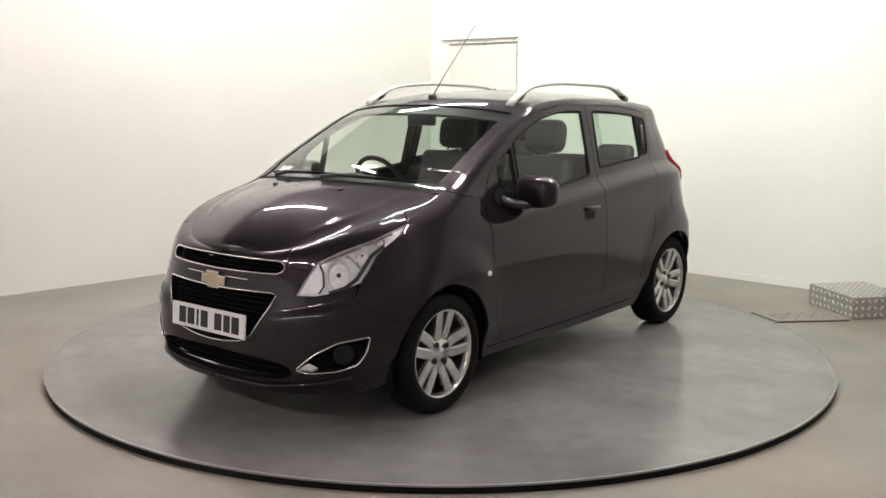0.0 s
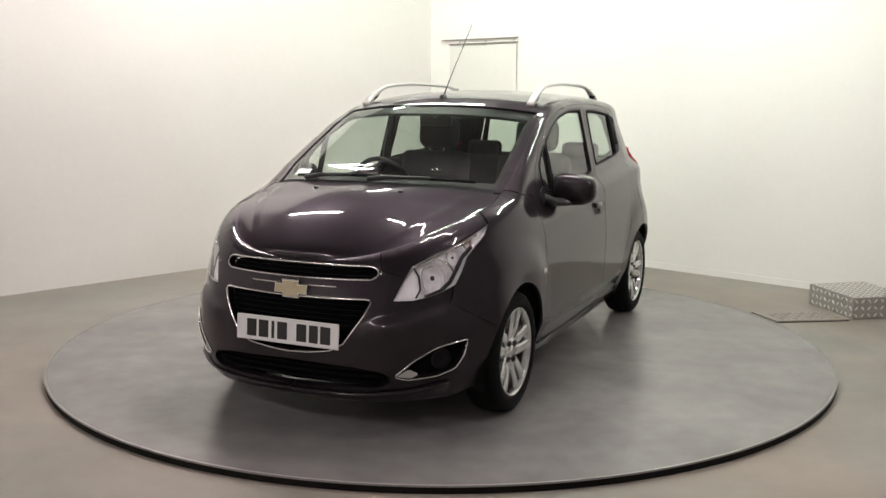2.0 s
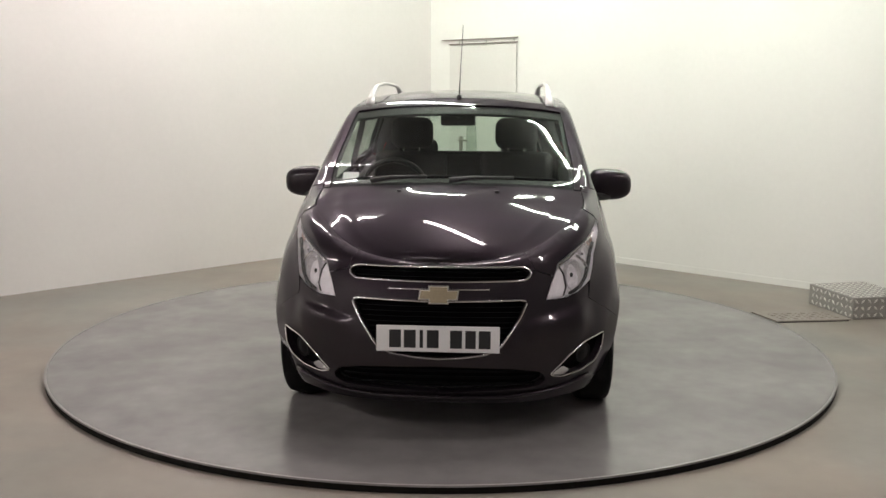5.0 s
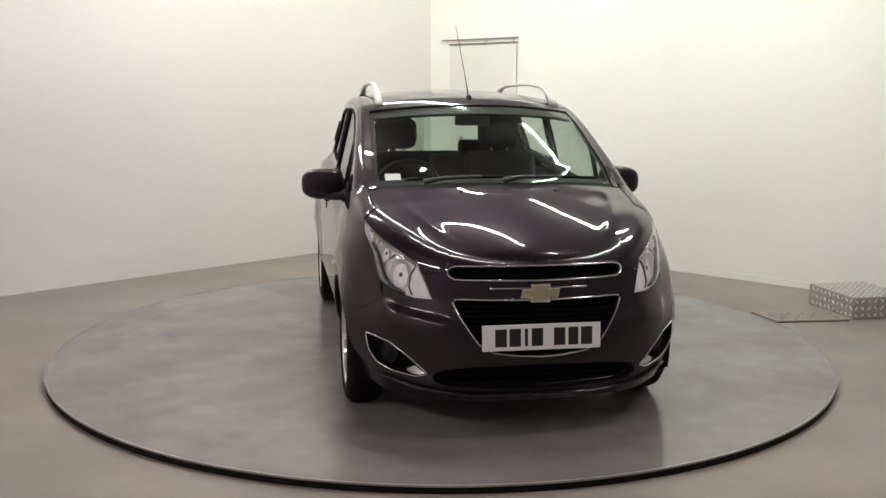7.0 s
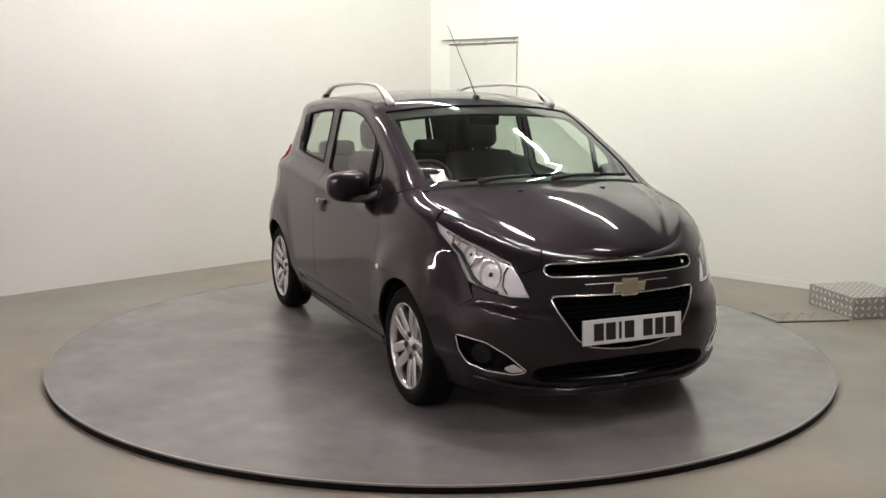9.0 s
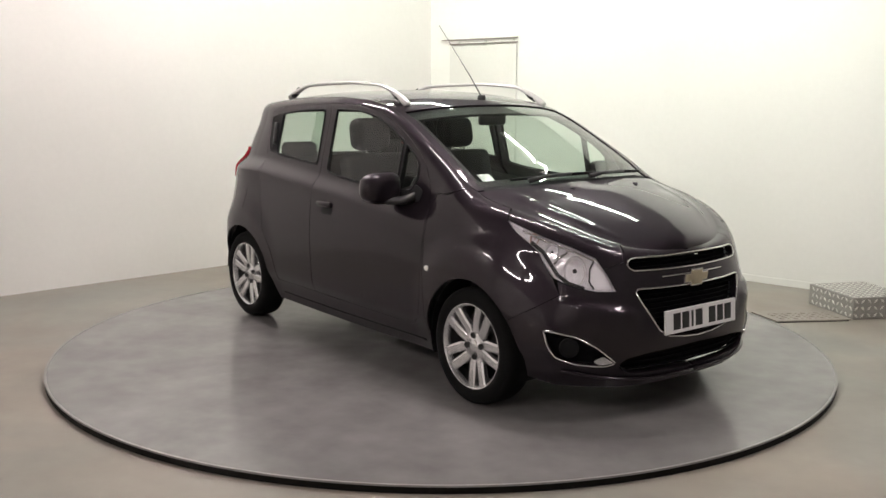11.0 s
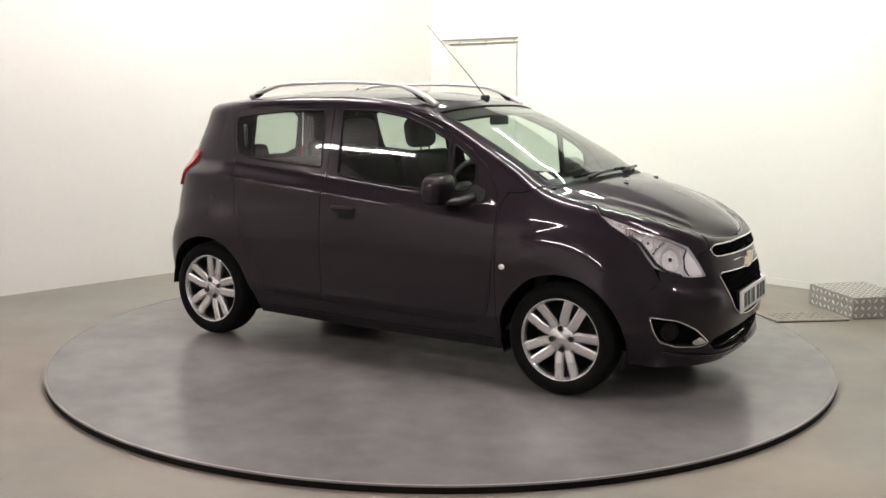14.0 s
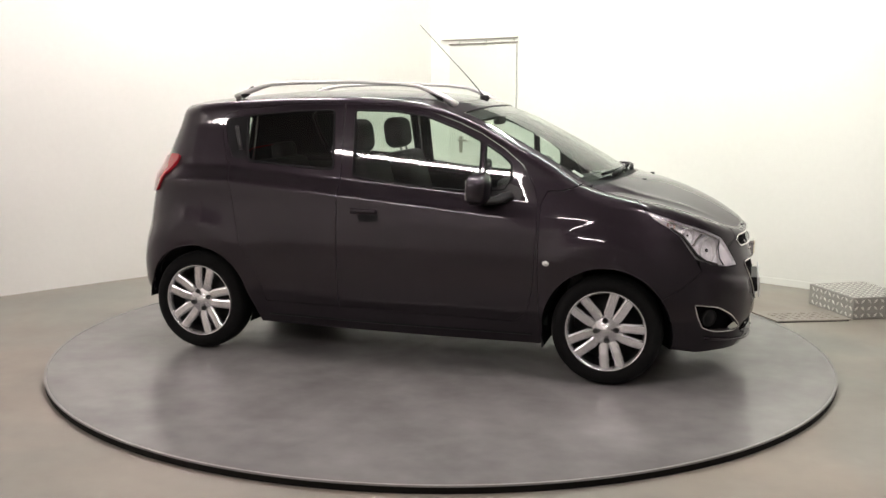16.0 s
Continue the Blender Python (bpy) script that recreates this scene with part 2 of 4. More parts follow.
# the edge between flank and top: roof edge, windscreen pillar, bonnet edge, nose
EDGE = [(-2.15, 1.415), (-1.75, 1.415), (-1.40, 1.425), (-1.06, 1.445), (-0.70, 1.468), (-0.28, 1.474), (0.0, 1.460), (0.25, 1.424),
        (0.47, 1.340), (0.62, 1.263), (0.78, 1.18), (0.93, 1.095), (1.07, 1.028), (1.20, 0.992), (1.36, 0.960),
        (1.52, 0.926), (1.64, 0.893), (1.74, 0.855), (1.84, 0.818), (1.94, 0.795), (2.04, 0.783), (2.20, 0.775)]
edge_z = table([p[0] for p in EDGE], [p[1] for p in EDGE], 0.045)
round_r = table([-2.2, -1.0, 0.0, 0.4, 0.9, 1.1, 1.4, 1.7, 1.95, 2.2], [0.05, 0.05, 0.05, 0.03, 0.05, 0.08, 0.06, 0.052, 0.03, 0.02], 0.05)


def ease(v):
    v = min(1.0, max(0.0, v))
    return v * v * (3 - 2 * v)


def belt_z(a):
    """The height of the fold below the side windows."""
    return 0.903 - 0.085 * min(max(a, -1.0), 0.8)


def haunch(x, z):
    """How far the body swells round the wheels."""
    cx = math.copysign(1.1875, x)
    r = math.hypot(x - cx, z - 0.287)
    fade = ease((x - 0.70) / 0.3) if x > 0 else ease((-x - 0.72) / 0.35)
    return (0.018 if x > 0 else 0.020) * ease((0.57 - r) / 0.14) * fade


def ledge(a, z):
    """The bumper's fold below the headlamp."""
    zc = 0.600 - (a - 1.66) * 0.19
    return 0.016 * ease((a - 1.58) / 0.10) * ease((1.93 - a) / 0.08) * ease((zc - z) / 0.045) * ease((z - 0.40) / 0.14)


def flank(a, z):
    """A point of the left flank, nose or tail."""
    lift = 0.085 * (min(max(a, -1.0), 0.8) - 0.45) * math.exp(-((z - belt_z(a) - 0.042) / 0.10) ** 2)
    w = half_width(z + lift)
    belt = ease((z - belt_z(a)) / 0.10) * (1 - ease((a - 0.66) / 0.26))
    if belt:
        v = z - 1.05
        up = 0.715 - 0.225 * v - 0.06 * v * v
        up += (half_width(z) - up) * ease((z - 1.22) / 0.16)
        w += (up - w) * belt
    if a < -0.3:
        w -= 0.035 * min(1.0, ((-0.3 - a) / 0.9) ** 2) * min(1.0, max(0.0, (z - 0.95) / 0.35))
    r = round_r(a)
    d = edge_z(a) - z
    pull = 0.0
    if d < r:
        pull = r * (1 - math.sqrt(max(0.0, 1 - (1 - max(d, 0) / r) ** 2)))
    if a > XS:
        al = radians(90 * (1 - (a - XS) / KF))
        L, n, x0, s = nose_x(z) - XS, nose_n(z), XS, 1
    elif a < XR:
        al = radians(90 * (1 - (XR - a) / KR))
        L, n, x0, s = XR - tail_x(z), 3.4, XR, -1
    else:
        return Vector((a, w - pull + haunch(a, z), z))
    c, q = math.cos(al), math.sin(al)
    rho = (abs(c / L) ** n + abs(q / w) ** n) ** (-1 / n) - pull
    if s > 0:
        rho += 0.040 * math.exp(-((a - 1.36) / 0.14) ** 2) * flare(z) + ledge(a, z)
    else:
        rho += 0.020 * math.exp(-((a + 1.36) / 0.16) ** 2) * flare(z)
    rho += haunch(x0 + s * rho * c, z)
    return Vector((x0 + s * rho * c, rho * q, z))


def flank_n(a, z):
    h = 0.004
    k = 0.0008 if edge_z(a) - z < round_r(a) else 0.003
    z = min(z, edge_z(a) - k)
    u = flank(a + h, min(z, edge_z(a + h) - k)) - flank(a - h, min(z, edge_z(a - h) - k))
    v = flank(a, z + k) - flank(a, z - k)
    n = v.cross(u)
    return n.normalized()


crown_z = table([-2.2, -1.6, -1.0, 0.0, 0.3, 0.6, 0.95, 1.1, 1.3, 1.5, 1.75, 2.2],
                [0.02, 0.03, 0.040, 0.045, 0.045, 0.04, 0.02, 0.036, 0.062, 0.050, 0.046, 0.006], 0.09)
crown_x = table([-2.2, -0.3, 0.1, 0.3, 0.6, 0.95, 1.1, 1.3, 1.6, 2.2], [0, 0, 0.05, 0.09, 0.13, 0.16, 0.17, 0.14, 0.06, 0.0], 0.11)


def top(a, e):
    """A point of roof, windscreen or bonnet: a along the edge, e from -1 (right) to 1 (left)."""
    p = flank(a, edge_z(a))
    k = 1 - abs(e) ** 2.4
    k += (max(0.0, 1 - e * e) ** 1.5 - k) * ease((a - 1.12) / 0.25)
    fold = 0.0045 * math.exp(-((abs(e) - 0.80) / 0.05) ** 2) * ease((a - 1.14) / 0.12) * ease((1.85 - a) / 0.25)
    return Vector((p.x + crown_x(a) * k, p.y * e, p.z + crown_z(a) * k + fold))


def top_n(a, e):
    h = 0.004
    n = (top(a + h, e) - top(a - h, e)).cross(top(a, e + h) - top(a, e - h))
    return n.normalized()

# ---- the room ----
WALL = material("wall_paint", (0.82, 0.795, 0.775), rough=0.7, grain=0.015, grain_scale=25, stain=0.045, stain_scale=0.7, bump=0.15, bump_scale=60)
WALL_COOL = material("cool_wall_paint", (0.800, 0.806, 0.765), rough=0.7, grain=0.015, grain_scale=25, stain=0.045, stain_scale=0.7, bump=0.15, bump_scale=60)
# grey for the added unseen wall, dark so the car's side reflects less
UNSEEN_GREY = material("unseen_wall_grey", (0.22, 0.215, 0.21), rough=0.7, grain=0.03, stain=0.05)
CEILING = material("ceiling_paint", (0.20, 0.195, 0.19), rough=0.85, grain=0.02)
CONCRETE = material("floor_paint", (0.255, 0.236, 0.212), rough=0.42, grain=0.06, grain_scale=9, stain=0.22, stain_scale=1.3, bump=0.1, bump_scale=40, rough_var=0.06)


def worn_patches(m, warm, cool, scale):
    """Lets a surface drift between two tints in broad patches."""
    t = m.node_tree
    b = t.nodes["Principled BSDF"]
    src = b.inputs["Base Color"].links[0].from_socket
    co = t.nodes.new("ShaderNodeTexCoord")
    n = t.nodes.new("ShaderNodeTexNoise")
    n.inputs["Scale"].default_value = scale
    n.inputs["Detail"].default_value = 3
    n.inputs["Distortion"].default_value = 0.8
    t.links.new(co.outputs["Object"], n.inputs["Vector"])
    ramp = t.nodes.new("ShaderNodeValToRGB")
    ramp.color_ramp.elements[0].position, ramp.color_ramp.elements[1].position = 0.36, 0.64
    ramp.color_ramp.elements[0].color, ramp.color_ramp.elements[1].color = (*warm, 1), (*cool, 1)
    t.links.new(n.outputs["Fac"], ramp.inputs["Fac"])
    mul = t.nodes.new("ShaderNodeVectorMath")
    mul.operation = "MULTIPLY"
    t.links.new(src, mul.inputs[0])
    t.links.new(ramp.outputs["Color"], mul.inputs[1])
    t.links.new(mul.outputs["Vector"], b.inputs["Base Color"])


worn_patches(CONCRETE, (1.06, 0.98, 0.92), (0.95, 1.0, 0.99), 0.75)
TABLE_PAINT = material("turntable_paint", (0.208, 0.200, 0.197), rough=0.21, grain=0.13, grain_scale=7, stain=0.26, stain_scale=1.9, rough_var=0.045)
DARK_EDGE = material("turntable_edge", (0.008, 0.007, 0.006), rough=0.85, spec=0.1, grain=0.2)
EDGE_TRIM = material("edge_trim", (0.27, 0.262, 0.255), rough=0.4, metal=0.25, grain=0.1, grain_scale=40)
CHEQUER = material("chequer_aluminium", (0.33, 0.322, 0.300), rough=0.5, metal=0.3, grain=0.12, grain_scale=30)
LAMP_WHITE = material("lamp_body", (0.8, 0.8, 0.8), rough=0.4)
TUBE = material("tube", (1.0, 0.905, 0.885), emit=TUBE_POWER * 1.14)
TUBE_FAR = material("tube_far", (1.0, 0.905, 0.885), emit=TUBE_POWER * 0.92)
TUBE_COOL = material("tube_cool", (0.905, 1.0, 0.86), emit=TUBE_POWER * 0.80)


def along(d, s, back=0.0, z=0.0):
    """A place s metres along a wall from the corner; back: into the room."""
    n = (-d[1], d[0]) if d is LEFT_DIR else (d[1], -d[0])
    if n[1] > 0:
        n = (-n[0], -n[1])
    return Vector((CORNER[0] + d[0] * s + n[0] * back, CORNER[1] + d[1] * s + n[1] * back, z))


def wall_slab(name, p, q, out, z0, z1, mat, thick=0.15):
    o = Vector((out[0], out[1], 0)) * thick
    v = [p, q, q + o, p + o]
    verts = [Vector((w.x, w.y, z)) for z in (z0, z1) for w in v]
    faces = [(0, 1, 2, 3), (4, 7, 6, 5), (0, 4, 5, 1), (1, 5, 6, 2), (2, 6, 7, 3), (3, 7, 4, 0)]
    ob = obj(name, verts, faces, mat, smooth=False)
    return tagged(ob, kind="structure")


SPAN = 13.0
PL, PR, PC = along(LEFT_DIR, SPAN), along(RIGHT_DIR, 8.8), Vector((*CORNER, 0))
PB = PL + PR - PC
OL, OR = (-0.705, 0.709), (0.667, 0.745)
wall_slab("wall_left", PC, PL, OL, FLOOR - 0.1, CEIL, WALL)["label"] = "smooth off-white painted studio wall"
wall_slab("wall_right", PC, PR, OR, FLOOR - 0.1, CEIL, WALL_COOL)["label"] = "smooth cool off-white painted studio wall"
# added unseen wall: closes the room, its grey dims the car's reflections
wall_slab("unseen_dark_wall", PR, PB, (-OL[0], -OL[1]), FLOOR - 0.1, CEIL, UNSEEN_GREY)["label"] = "unseen grey wall added to close the room and darken reflections"
wall_slab("wall_side", PB, PL, (-OR[0], -OR[1]), FLOOR - 0.1, CEIL, WALL)["label"] = "plain off-white painted wall"


def flat_box(name, z0, z1, mat, label):
    bm = bmesh.new()
    box(bm, (-14, -16, z0), (14, 8, z1))
    return tagged(part(name, bm, mat, None), label, kind="structure")


flat_box("floor", FLOOR - 0.1, FLOOR, CONCRETE, "grey painted concrete floor with faint stains")
flat_box("ceiling", CEIL, CEIL + 0.1, CEILING, "plain grey ceiling")

# low skirting along the right-hand wall
for d, nm in ((RIGHT_DIR, "baseboard_right"),):
    p, q = along(d, 0.02, 0.0), along(d, 8.7, 0.0)
    n = (along(d, 1, 1) - along(d, 1, 0))
    sk = wall_slab(nm, p, q, (n.x, n.y), FLOOR, FLOOR + 0.055, WALL_COOL, 0.010)
    sk["label"] = "low off-white skirting at the wall's foot"


def turntable():
    root = tagged(new("turntable"), "round grey painted steel turntable with dark rim", "turntable")
    bm = bmesh.new()
    prof = [(0.0005, 0.0), (0.6, 0.0), (1.4, 0.0), (TABLE_R - 0.05, 0.0), (TABLE_R - 0.012, 0.0)]
    n = 160
    rings = [[bm.verts.new((r * math.cos(2 * math.pi * j / n), r * math.sin(2 * math.pi * j / n), z)) for j in range(n)] for r, z in prof + [(TABLE_R - 0.012, -0.012)]]
    for A, B in zip(rings, rings[1:]):
        for j in range(n):
            bm.faces.new((A[j], B[j], B[(j + 1) % n], A[(j + 1) % n]))
    part("top_plate", bm, TABLE_PAINT, root, "worn grey painted steel plate")
    bm = bmesh.new()
    for lo, hi, r0, r1 in (((-0.006), 0.0015, TABLE_R - 0.012, TABLE_R),):
        rings = [[bm.verts.new((r * math.cos(2 * math.pi * j / n), r * math.sin(2 * math.pi * j / n), z)) for j in range(n)] for r, z in ((r0, lo), (r0, hi), (r1, hi), (r1, lo))]
        for A, B in zip(rings, rings[1:] + rings[:1]):
            for j in range(n):
                bm.faces.new((A[j], B[j], B[(j + 1) % n], A[(j + 1) % n]))
    part("edge_trim", bm, EDGE_TRIM, root, "bright metal edging strip")
    bm = bmesh.new()
    rings = [[bm.verts.new((r * math.cos(2 * math.pi * j / n), r * math.sin(2 * math.pi * j / n), z)) for j in range(n)]
             for r, z in ((TABLE_R - 0.002, -0.0065), (TABLE_R - 0.002, -0.020), (TABLE_R - 0.002, -0.034))]
    for A, B in zip(rings, rings[1:]):
        for j in range(n):
            bm.faces.new((A[j], B[j], B[(j + 1) % n], A[(j + 1) % n]))
    part("skirt", bm, DARK_EDGE, root, "black rubber skirt under the rim")
    return root


TABLE = turntable()


def batten(s, glow):
    """A single-tube ceiling batten."""
    root = tagged(new("ceiling_light"), "white fluorescent batten on the ceiling", "ceiling light", "ceiling lights")
    bm = bmesh.new()
    box(bm, (-s / 2, -0.05, -0.05), (s / 2, 0.05, 0.0), 0.008)
    part("housing", bm, LAMP_WHITE, root)
    for y in (0.0,):
        bm = bmesh.new()
        tube(bm, [(-s / 2 + 0.04, y, -0.075), (0, y, -0.075), (s / 2 - 0.04, y, -0.082)], 0.026, 12)
        part("tube", bm, glow, root, "lit fluorescent tube", True)
        for x in (-s / 2 + 0.03, s / 2 - 0.03):
            bm = bmesh.new()
            box(bm, (x - 0.012, y - 0.02, -0.095), (x + 0.012, y + 0.02, -0.045), 0.004)
            part("tube_holder", bm, LAMP_WHITE, root)
    return root


# rows of battens parallel to the right-hand wall
for n, length, places in ((1.6, 1.6, (-1.9, 0.6)), (-0.4, 1.6, (-1.9, 0.6, 3.4)), (-6.0, 1.5, (-4.15, -2.6)), (-6.0, 2.4, (1.15,)), (-6.0, 1.6, (3.5,))):
    first = None
    for k in places:
        x, y = 0.709 * n + 0.745 * k, 0.705 * n - 0.667 * k
        at = pose(x, y, CEIL, 0, 0, -41.8)
        if first is None:
            first = batten(length, TUBE_COOL if n > 0 else TUBE if n > -3 else TUBE_FAR)
            first.matrix_basis = at
        else:
            copy_thing(first, at)

# ---- the car ----
CAR = tagged(new("car"), "dark brown-grey metallic small five-door hatchback with alloy wheels", "car")


def edge_line(a0, a1, drop=0.0, n=None):
    n = n or max(2, int(abs(a1 - a0) / 0.04))
    return [(a0 + (a1 - a0) * i / n, edge_z(a0 + (a1 - a0) * i / n) - drop) for i in range(n + 1)]


def rim_points(a0, a1):
    """Points close under the edge, where the surface curls over."""
    n = int((a1 - a0) / 0.03)
    return [(a0 + (a1 - a0) * (i + 0.5 * (k % 2)) / n, edge_z(a0 + (a1 - a0) * (i + 0.5 * (k % 2)) / n) - d) for k, d in enumerate((0.0015, 0.005, 0.011, 0.020, 0.033)) for i in range(n)]


def belt_points(a0, a1):
    """Close rows of points along the fold below the windows."""
    n = int((a1 - a0) / 0.014)
    return [(a, belt_z(a) + 0.010 * k) for k in range(-4, 12) for a in (a0 + (a1 - a0) * i / n for i in range(n + 1))]


DOOR_F = [(-0.295, 0.315), (0.3, 0.308), (0.70, 0.305), (0.775, 0.36), (0.80, 0.48), (0.818, 0.75), (0.815, 0.93), (0.79, 1.02), (0.72, 1.125), (0.62, 1.205),
          (0.49, 1.282), (0.35, 1.343), (0.19, 1.397), (0.0, 1.423), (-0.15, 1.432), (-0.307, 1.432)]
DOOR_R = [(-0.299, 0.315), (-0.311, 1.432), (-0.5, 1.430), (-0.75, 1.418), (-0.95, 1.398), (-1.07, 1.372), (-1.105, 1.33), (-1.07, 1.22), (-1.02, 1.10), (-0.965, 0.98), (-0.93, 0.80),
          (-0.885, 0.62), (-0.80, 0.49), (-0.765, 0.40), (-0.75, 0.318)]
WIN_F = soften([(-0.232, 1.040), (-0.10, 1.020), (0.1, 1.0), (0.35, 0.985), (0.492, 0.982), (0.49, 1.243), (0.35, 1.308), (0.185, 1.366), (0.0, 1.395), (-0.245, 1.400)], 0.02)
WIN_Q = soften([(0.518, 0.985), (0.63, 0.995), (0.665, 1.05), (0.662, 1.128), (0.60, 1.18), (0.516, 1.230)], 0.015)
WIN_R = soften([(-0.352, 1.072), (-0.60, 1.088), (-0.885, 1.108), (-0.902, 1.20), (-0.915, 1.363), (-0.60, 1.390), (-0.372, 1.398)], 0.025)
HANDLE_PANEL = soften([(-0.893, 1.109), (-0.99, 1.122), (-1.035, 1.20), (-1.078, 1.32), (-1.06, 1.345), (-0.924, 1.362), (-0.911, 1.2)], 0.02)


def grow(poly, d):
    cx, cy = sum(p[0] for p in poly) / len(poly), sum(p[1] for p in poly) / len(poly)
    out = []
    k = len(poly)
    area = sum(poly[i][0] * poly[(i + 1) % k][1] - poly[(i + 1) % k][0] * poly[i][1] for i in range(k))
    s = 1 if area > 0 else -1
    for i in range(k):
        a, p, b = Vector(poly[i - 1]), Vector(poly[i]), Vector(poly[(i + 1) % k])
        u, v = (p - a).normalized(), (b - p).normalized()
        n = Vector((u.y, -u.x)) + Vector((v.y, -v.x))
        n = n.normalized() * (s * d / max(0.5, n.length / 2)) if n.length > 1e-6 else Vector((0, 0))
        out.append((p.x + n.x, p.y + n.y))
    return out


HEADLIGHT = [(1.815, 0.622), (1.787, 0.687), (1.745, 0.765), (1.66, 0.808), (1.613, 0.826), (1.547, 0.849), (1.467, 0.880), (1.378, 0.912),
             (1.418, 0.868), (1.48, 0.825), (1.525, 0.785), (1.557, 0.722), (1.585, 0.675), (1.667, 0.638), (1.745, 0.622)]
UPPER_GRILLE = [(2.26, 0.762), (1.90, 0.762), (1.882, 0.758), (1.869, 0.748), (1.866, 0.734), (1.873, 0.719), (1.893, 0.707), (2.26, 0.702)]
LOWER_GRILLE = [(2.26, 0.622), (1.915, 0.627), (1.898, 0.623), (1.891, 0.611), (1.915, 0.56), (1.985, 0.437), (2.035, 0.402), (2.12, 0.386), (2.26, 0.380)]
FOG = soften([(1.815, 0.300), (1.742, 0.375), (1.667, 0.422), (1.55, 0.445), (1.567, 0.375), (1.598, 0.32), (1.667, 0.292), (1.77, 0.284)], 0.015)
SLOT = soften([(2.26, 0.347), (1.95, 0.338), (1.847, 0.318), (1.82, 0.28), (1.86, 0.248), (2.26, 0.222)], 0.02)
ARCH_R = 0.335

for s in (1, -1):
    panel("front_door", DOOR_F, PAINT, CAR, [WIN_F, WIN_Q], s, more=belt_points(-0.29, 0.81))
    panel("rear_door", DOOR_R, PAINT, CAR, [WIN_R, HANDLE_PANEL], s, more=belt_points(-1.09, -0.31))
    glass = panel("front_window", grow(WIN_F, 0.006), GLASS, CAR, (), s, -0.008, 0.0, label="clear side window glass")
    glass.visible_shadow = False
    glass = panel("quarter_light", grow(WIN_Q, 0.006), GLASS, CAR, (), s, -0.008, 0.0, label="small clear triangular window")
    glass.visible_shadow = False
    glass = panel("rear_window", grow(WIN_R, 0.006), DARK_GLASS, CAR, (), s, -0.008, 0.0, label="tinted rear side window")
    glass.visible_shadow = False
    hp = panel("handle_panel", HANDLE_PANEL, MATT_BLACK, CAR, (), s, -0.004, label="black panel with hidden door handle")
    strip("handle", [(-0.94, 1.17), (-0.985, 1.30)], 0.011, BLACK, hp, s, 0.006)
    for w in (WIN_F, WIN_R, WIN_Q):
        strip("window_seal", w, 0.007, MATT_BLACK, CAR, s, -0.001, True, label="black rubber window seal")
    # the shell round the doors
    front_foot = [(0.842, 0.185), (0.842, 0.30), (0.828, 0.60), (0.828, 0.93), (0.86, 1.0)]
    outer = ([(a, z) for a, z in edge_line(-1.56, 1.06)] + [(0.95, 1.005), (0.862, 1.0)] + list(reversed(front_foot))[1:]
             + [(0.3, 0.178), (-0.3, 0.178), (-0.80, 0.185)] + arch(-1.1875, ARCH_R, 12, 165, 22) + [(a_at(-1.535, 0.43), 0.43), (-1.52, 0.60), (-1.62, 0.64), (-1.62, 0.95), (-1.56, 1.005)])
    panel("body_side", outer, PAINT, CAR, [grow(DOOR_F + DOOR_R[2:], 0.0025)], s, more=rim_points(-1.6, 1.05) + belt_points(-1.5, -1.0))
    wing = ([(0.845, 0.20), (0.845, 0.30), (0.831, 0.60), (0.831, 0.93), (0.864, 0.996), (0.95, 0.998), (1.065, edge_z(1.065) - 0.0003)] + edge_line(1.09, 1.365, 0.0003)
            + [(p[0] - 0.003, p[1] - 0.0015) for p in HEADLIGHT[7:13]] + [(1.6078, 0.6015)] + arch(1.1875, ARCH_R, 33.8, 184, 26))
    panel("front_wing", wing, PAINT, CAR, (), s, step=0.018, more=rim_points(1.08, 1.36))
    # matt black strip that paints the crease's shade along the sill, then arch lips
    strip("sill_shade_strip", [(-0.74, 0.235), (0.0, 0.228), (0.80, 0.235)], 0.014, MATT_BLACK, CAR, s, -0.006, flat=0.5)
    strip("arch_lip", arch(1.1875, ARCH_R + 0.002, 22, 180, 30), 0.004, PAINT, CAR, s, -0.003)
    strip("arch_lip", arch(-1.1875, ARCH_R + 0.002, 12, 165, 30), 0.004, PAINT, CAR, s, -0.003)
    # headlamp
    lamp = panel("headlight", HEADLIGHT, REFLECTOR, CAR, (), s, -0.028, -0.0265, 0.03, "headlamp with clear lens and bright reflector")
    cover = panel("lens", HEADLIGHT, LENS, lamp, (), s, 0.001, 0.012, 0.03, "clear plastic lens")
    cover.visible_shadow = False
    for (a, z), r, mt, nm in (((1.665, 0.705), 0.060, BOWL, "main_reflector"), ((1.575, 0.785), 0.036, BOWL, "reflector_bowl"), ((1.500, 0.838), 0.022, AMBER, "indicator_bowl")):
        c, n = flank(a, z), flank_n(a, z)
        n = Vector((n.x, n.y, n.z * 0.2)).normalized()
        rot = Vector((0, 1, 0)).rotation_difference(n).to_matrix().to_4x4()
        bm = bmesh.new()
        lathe(bm, [(r * 0.2, -0.045), (r * 0.45, -0.038), (r * 0.75, -0.022), (r, 0.0), (r + 0.003, 0.001), (r + 0.003, -0.02)], 14)
        bmesh.ops.transform(bm, matrix=Matrix.Translation(c - n * 0.016) @ rot @ Matrix.Diagonal((0.82, 1, 1.1, 1)), verts=bm.verts)
        if s < 0:
            bmesh.ops.transform(bm, matrix=Matrix.Diagonal((1, -1, 1, 1)), verts=bm.verts)
        part(nm, bm, mt, lamp, "bright faceted reflector bowl")
        bm = bmesh.new()
        lathe(bm, [(0.001, -0.008), (r * 0.17, -0.011), (r * 0.2, -0.02), (r * 0.2, -0.05)], 14)
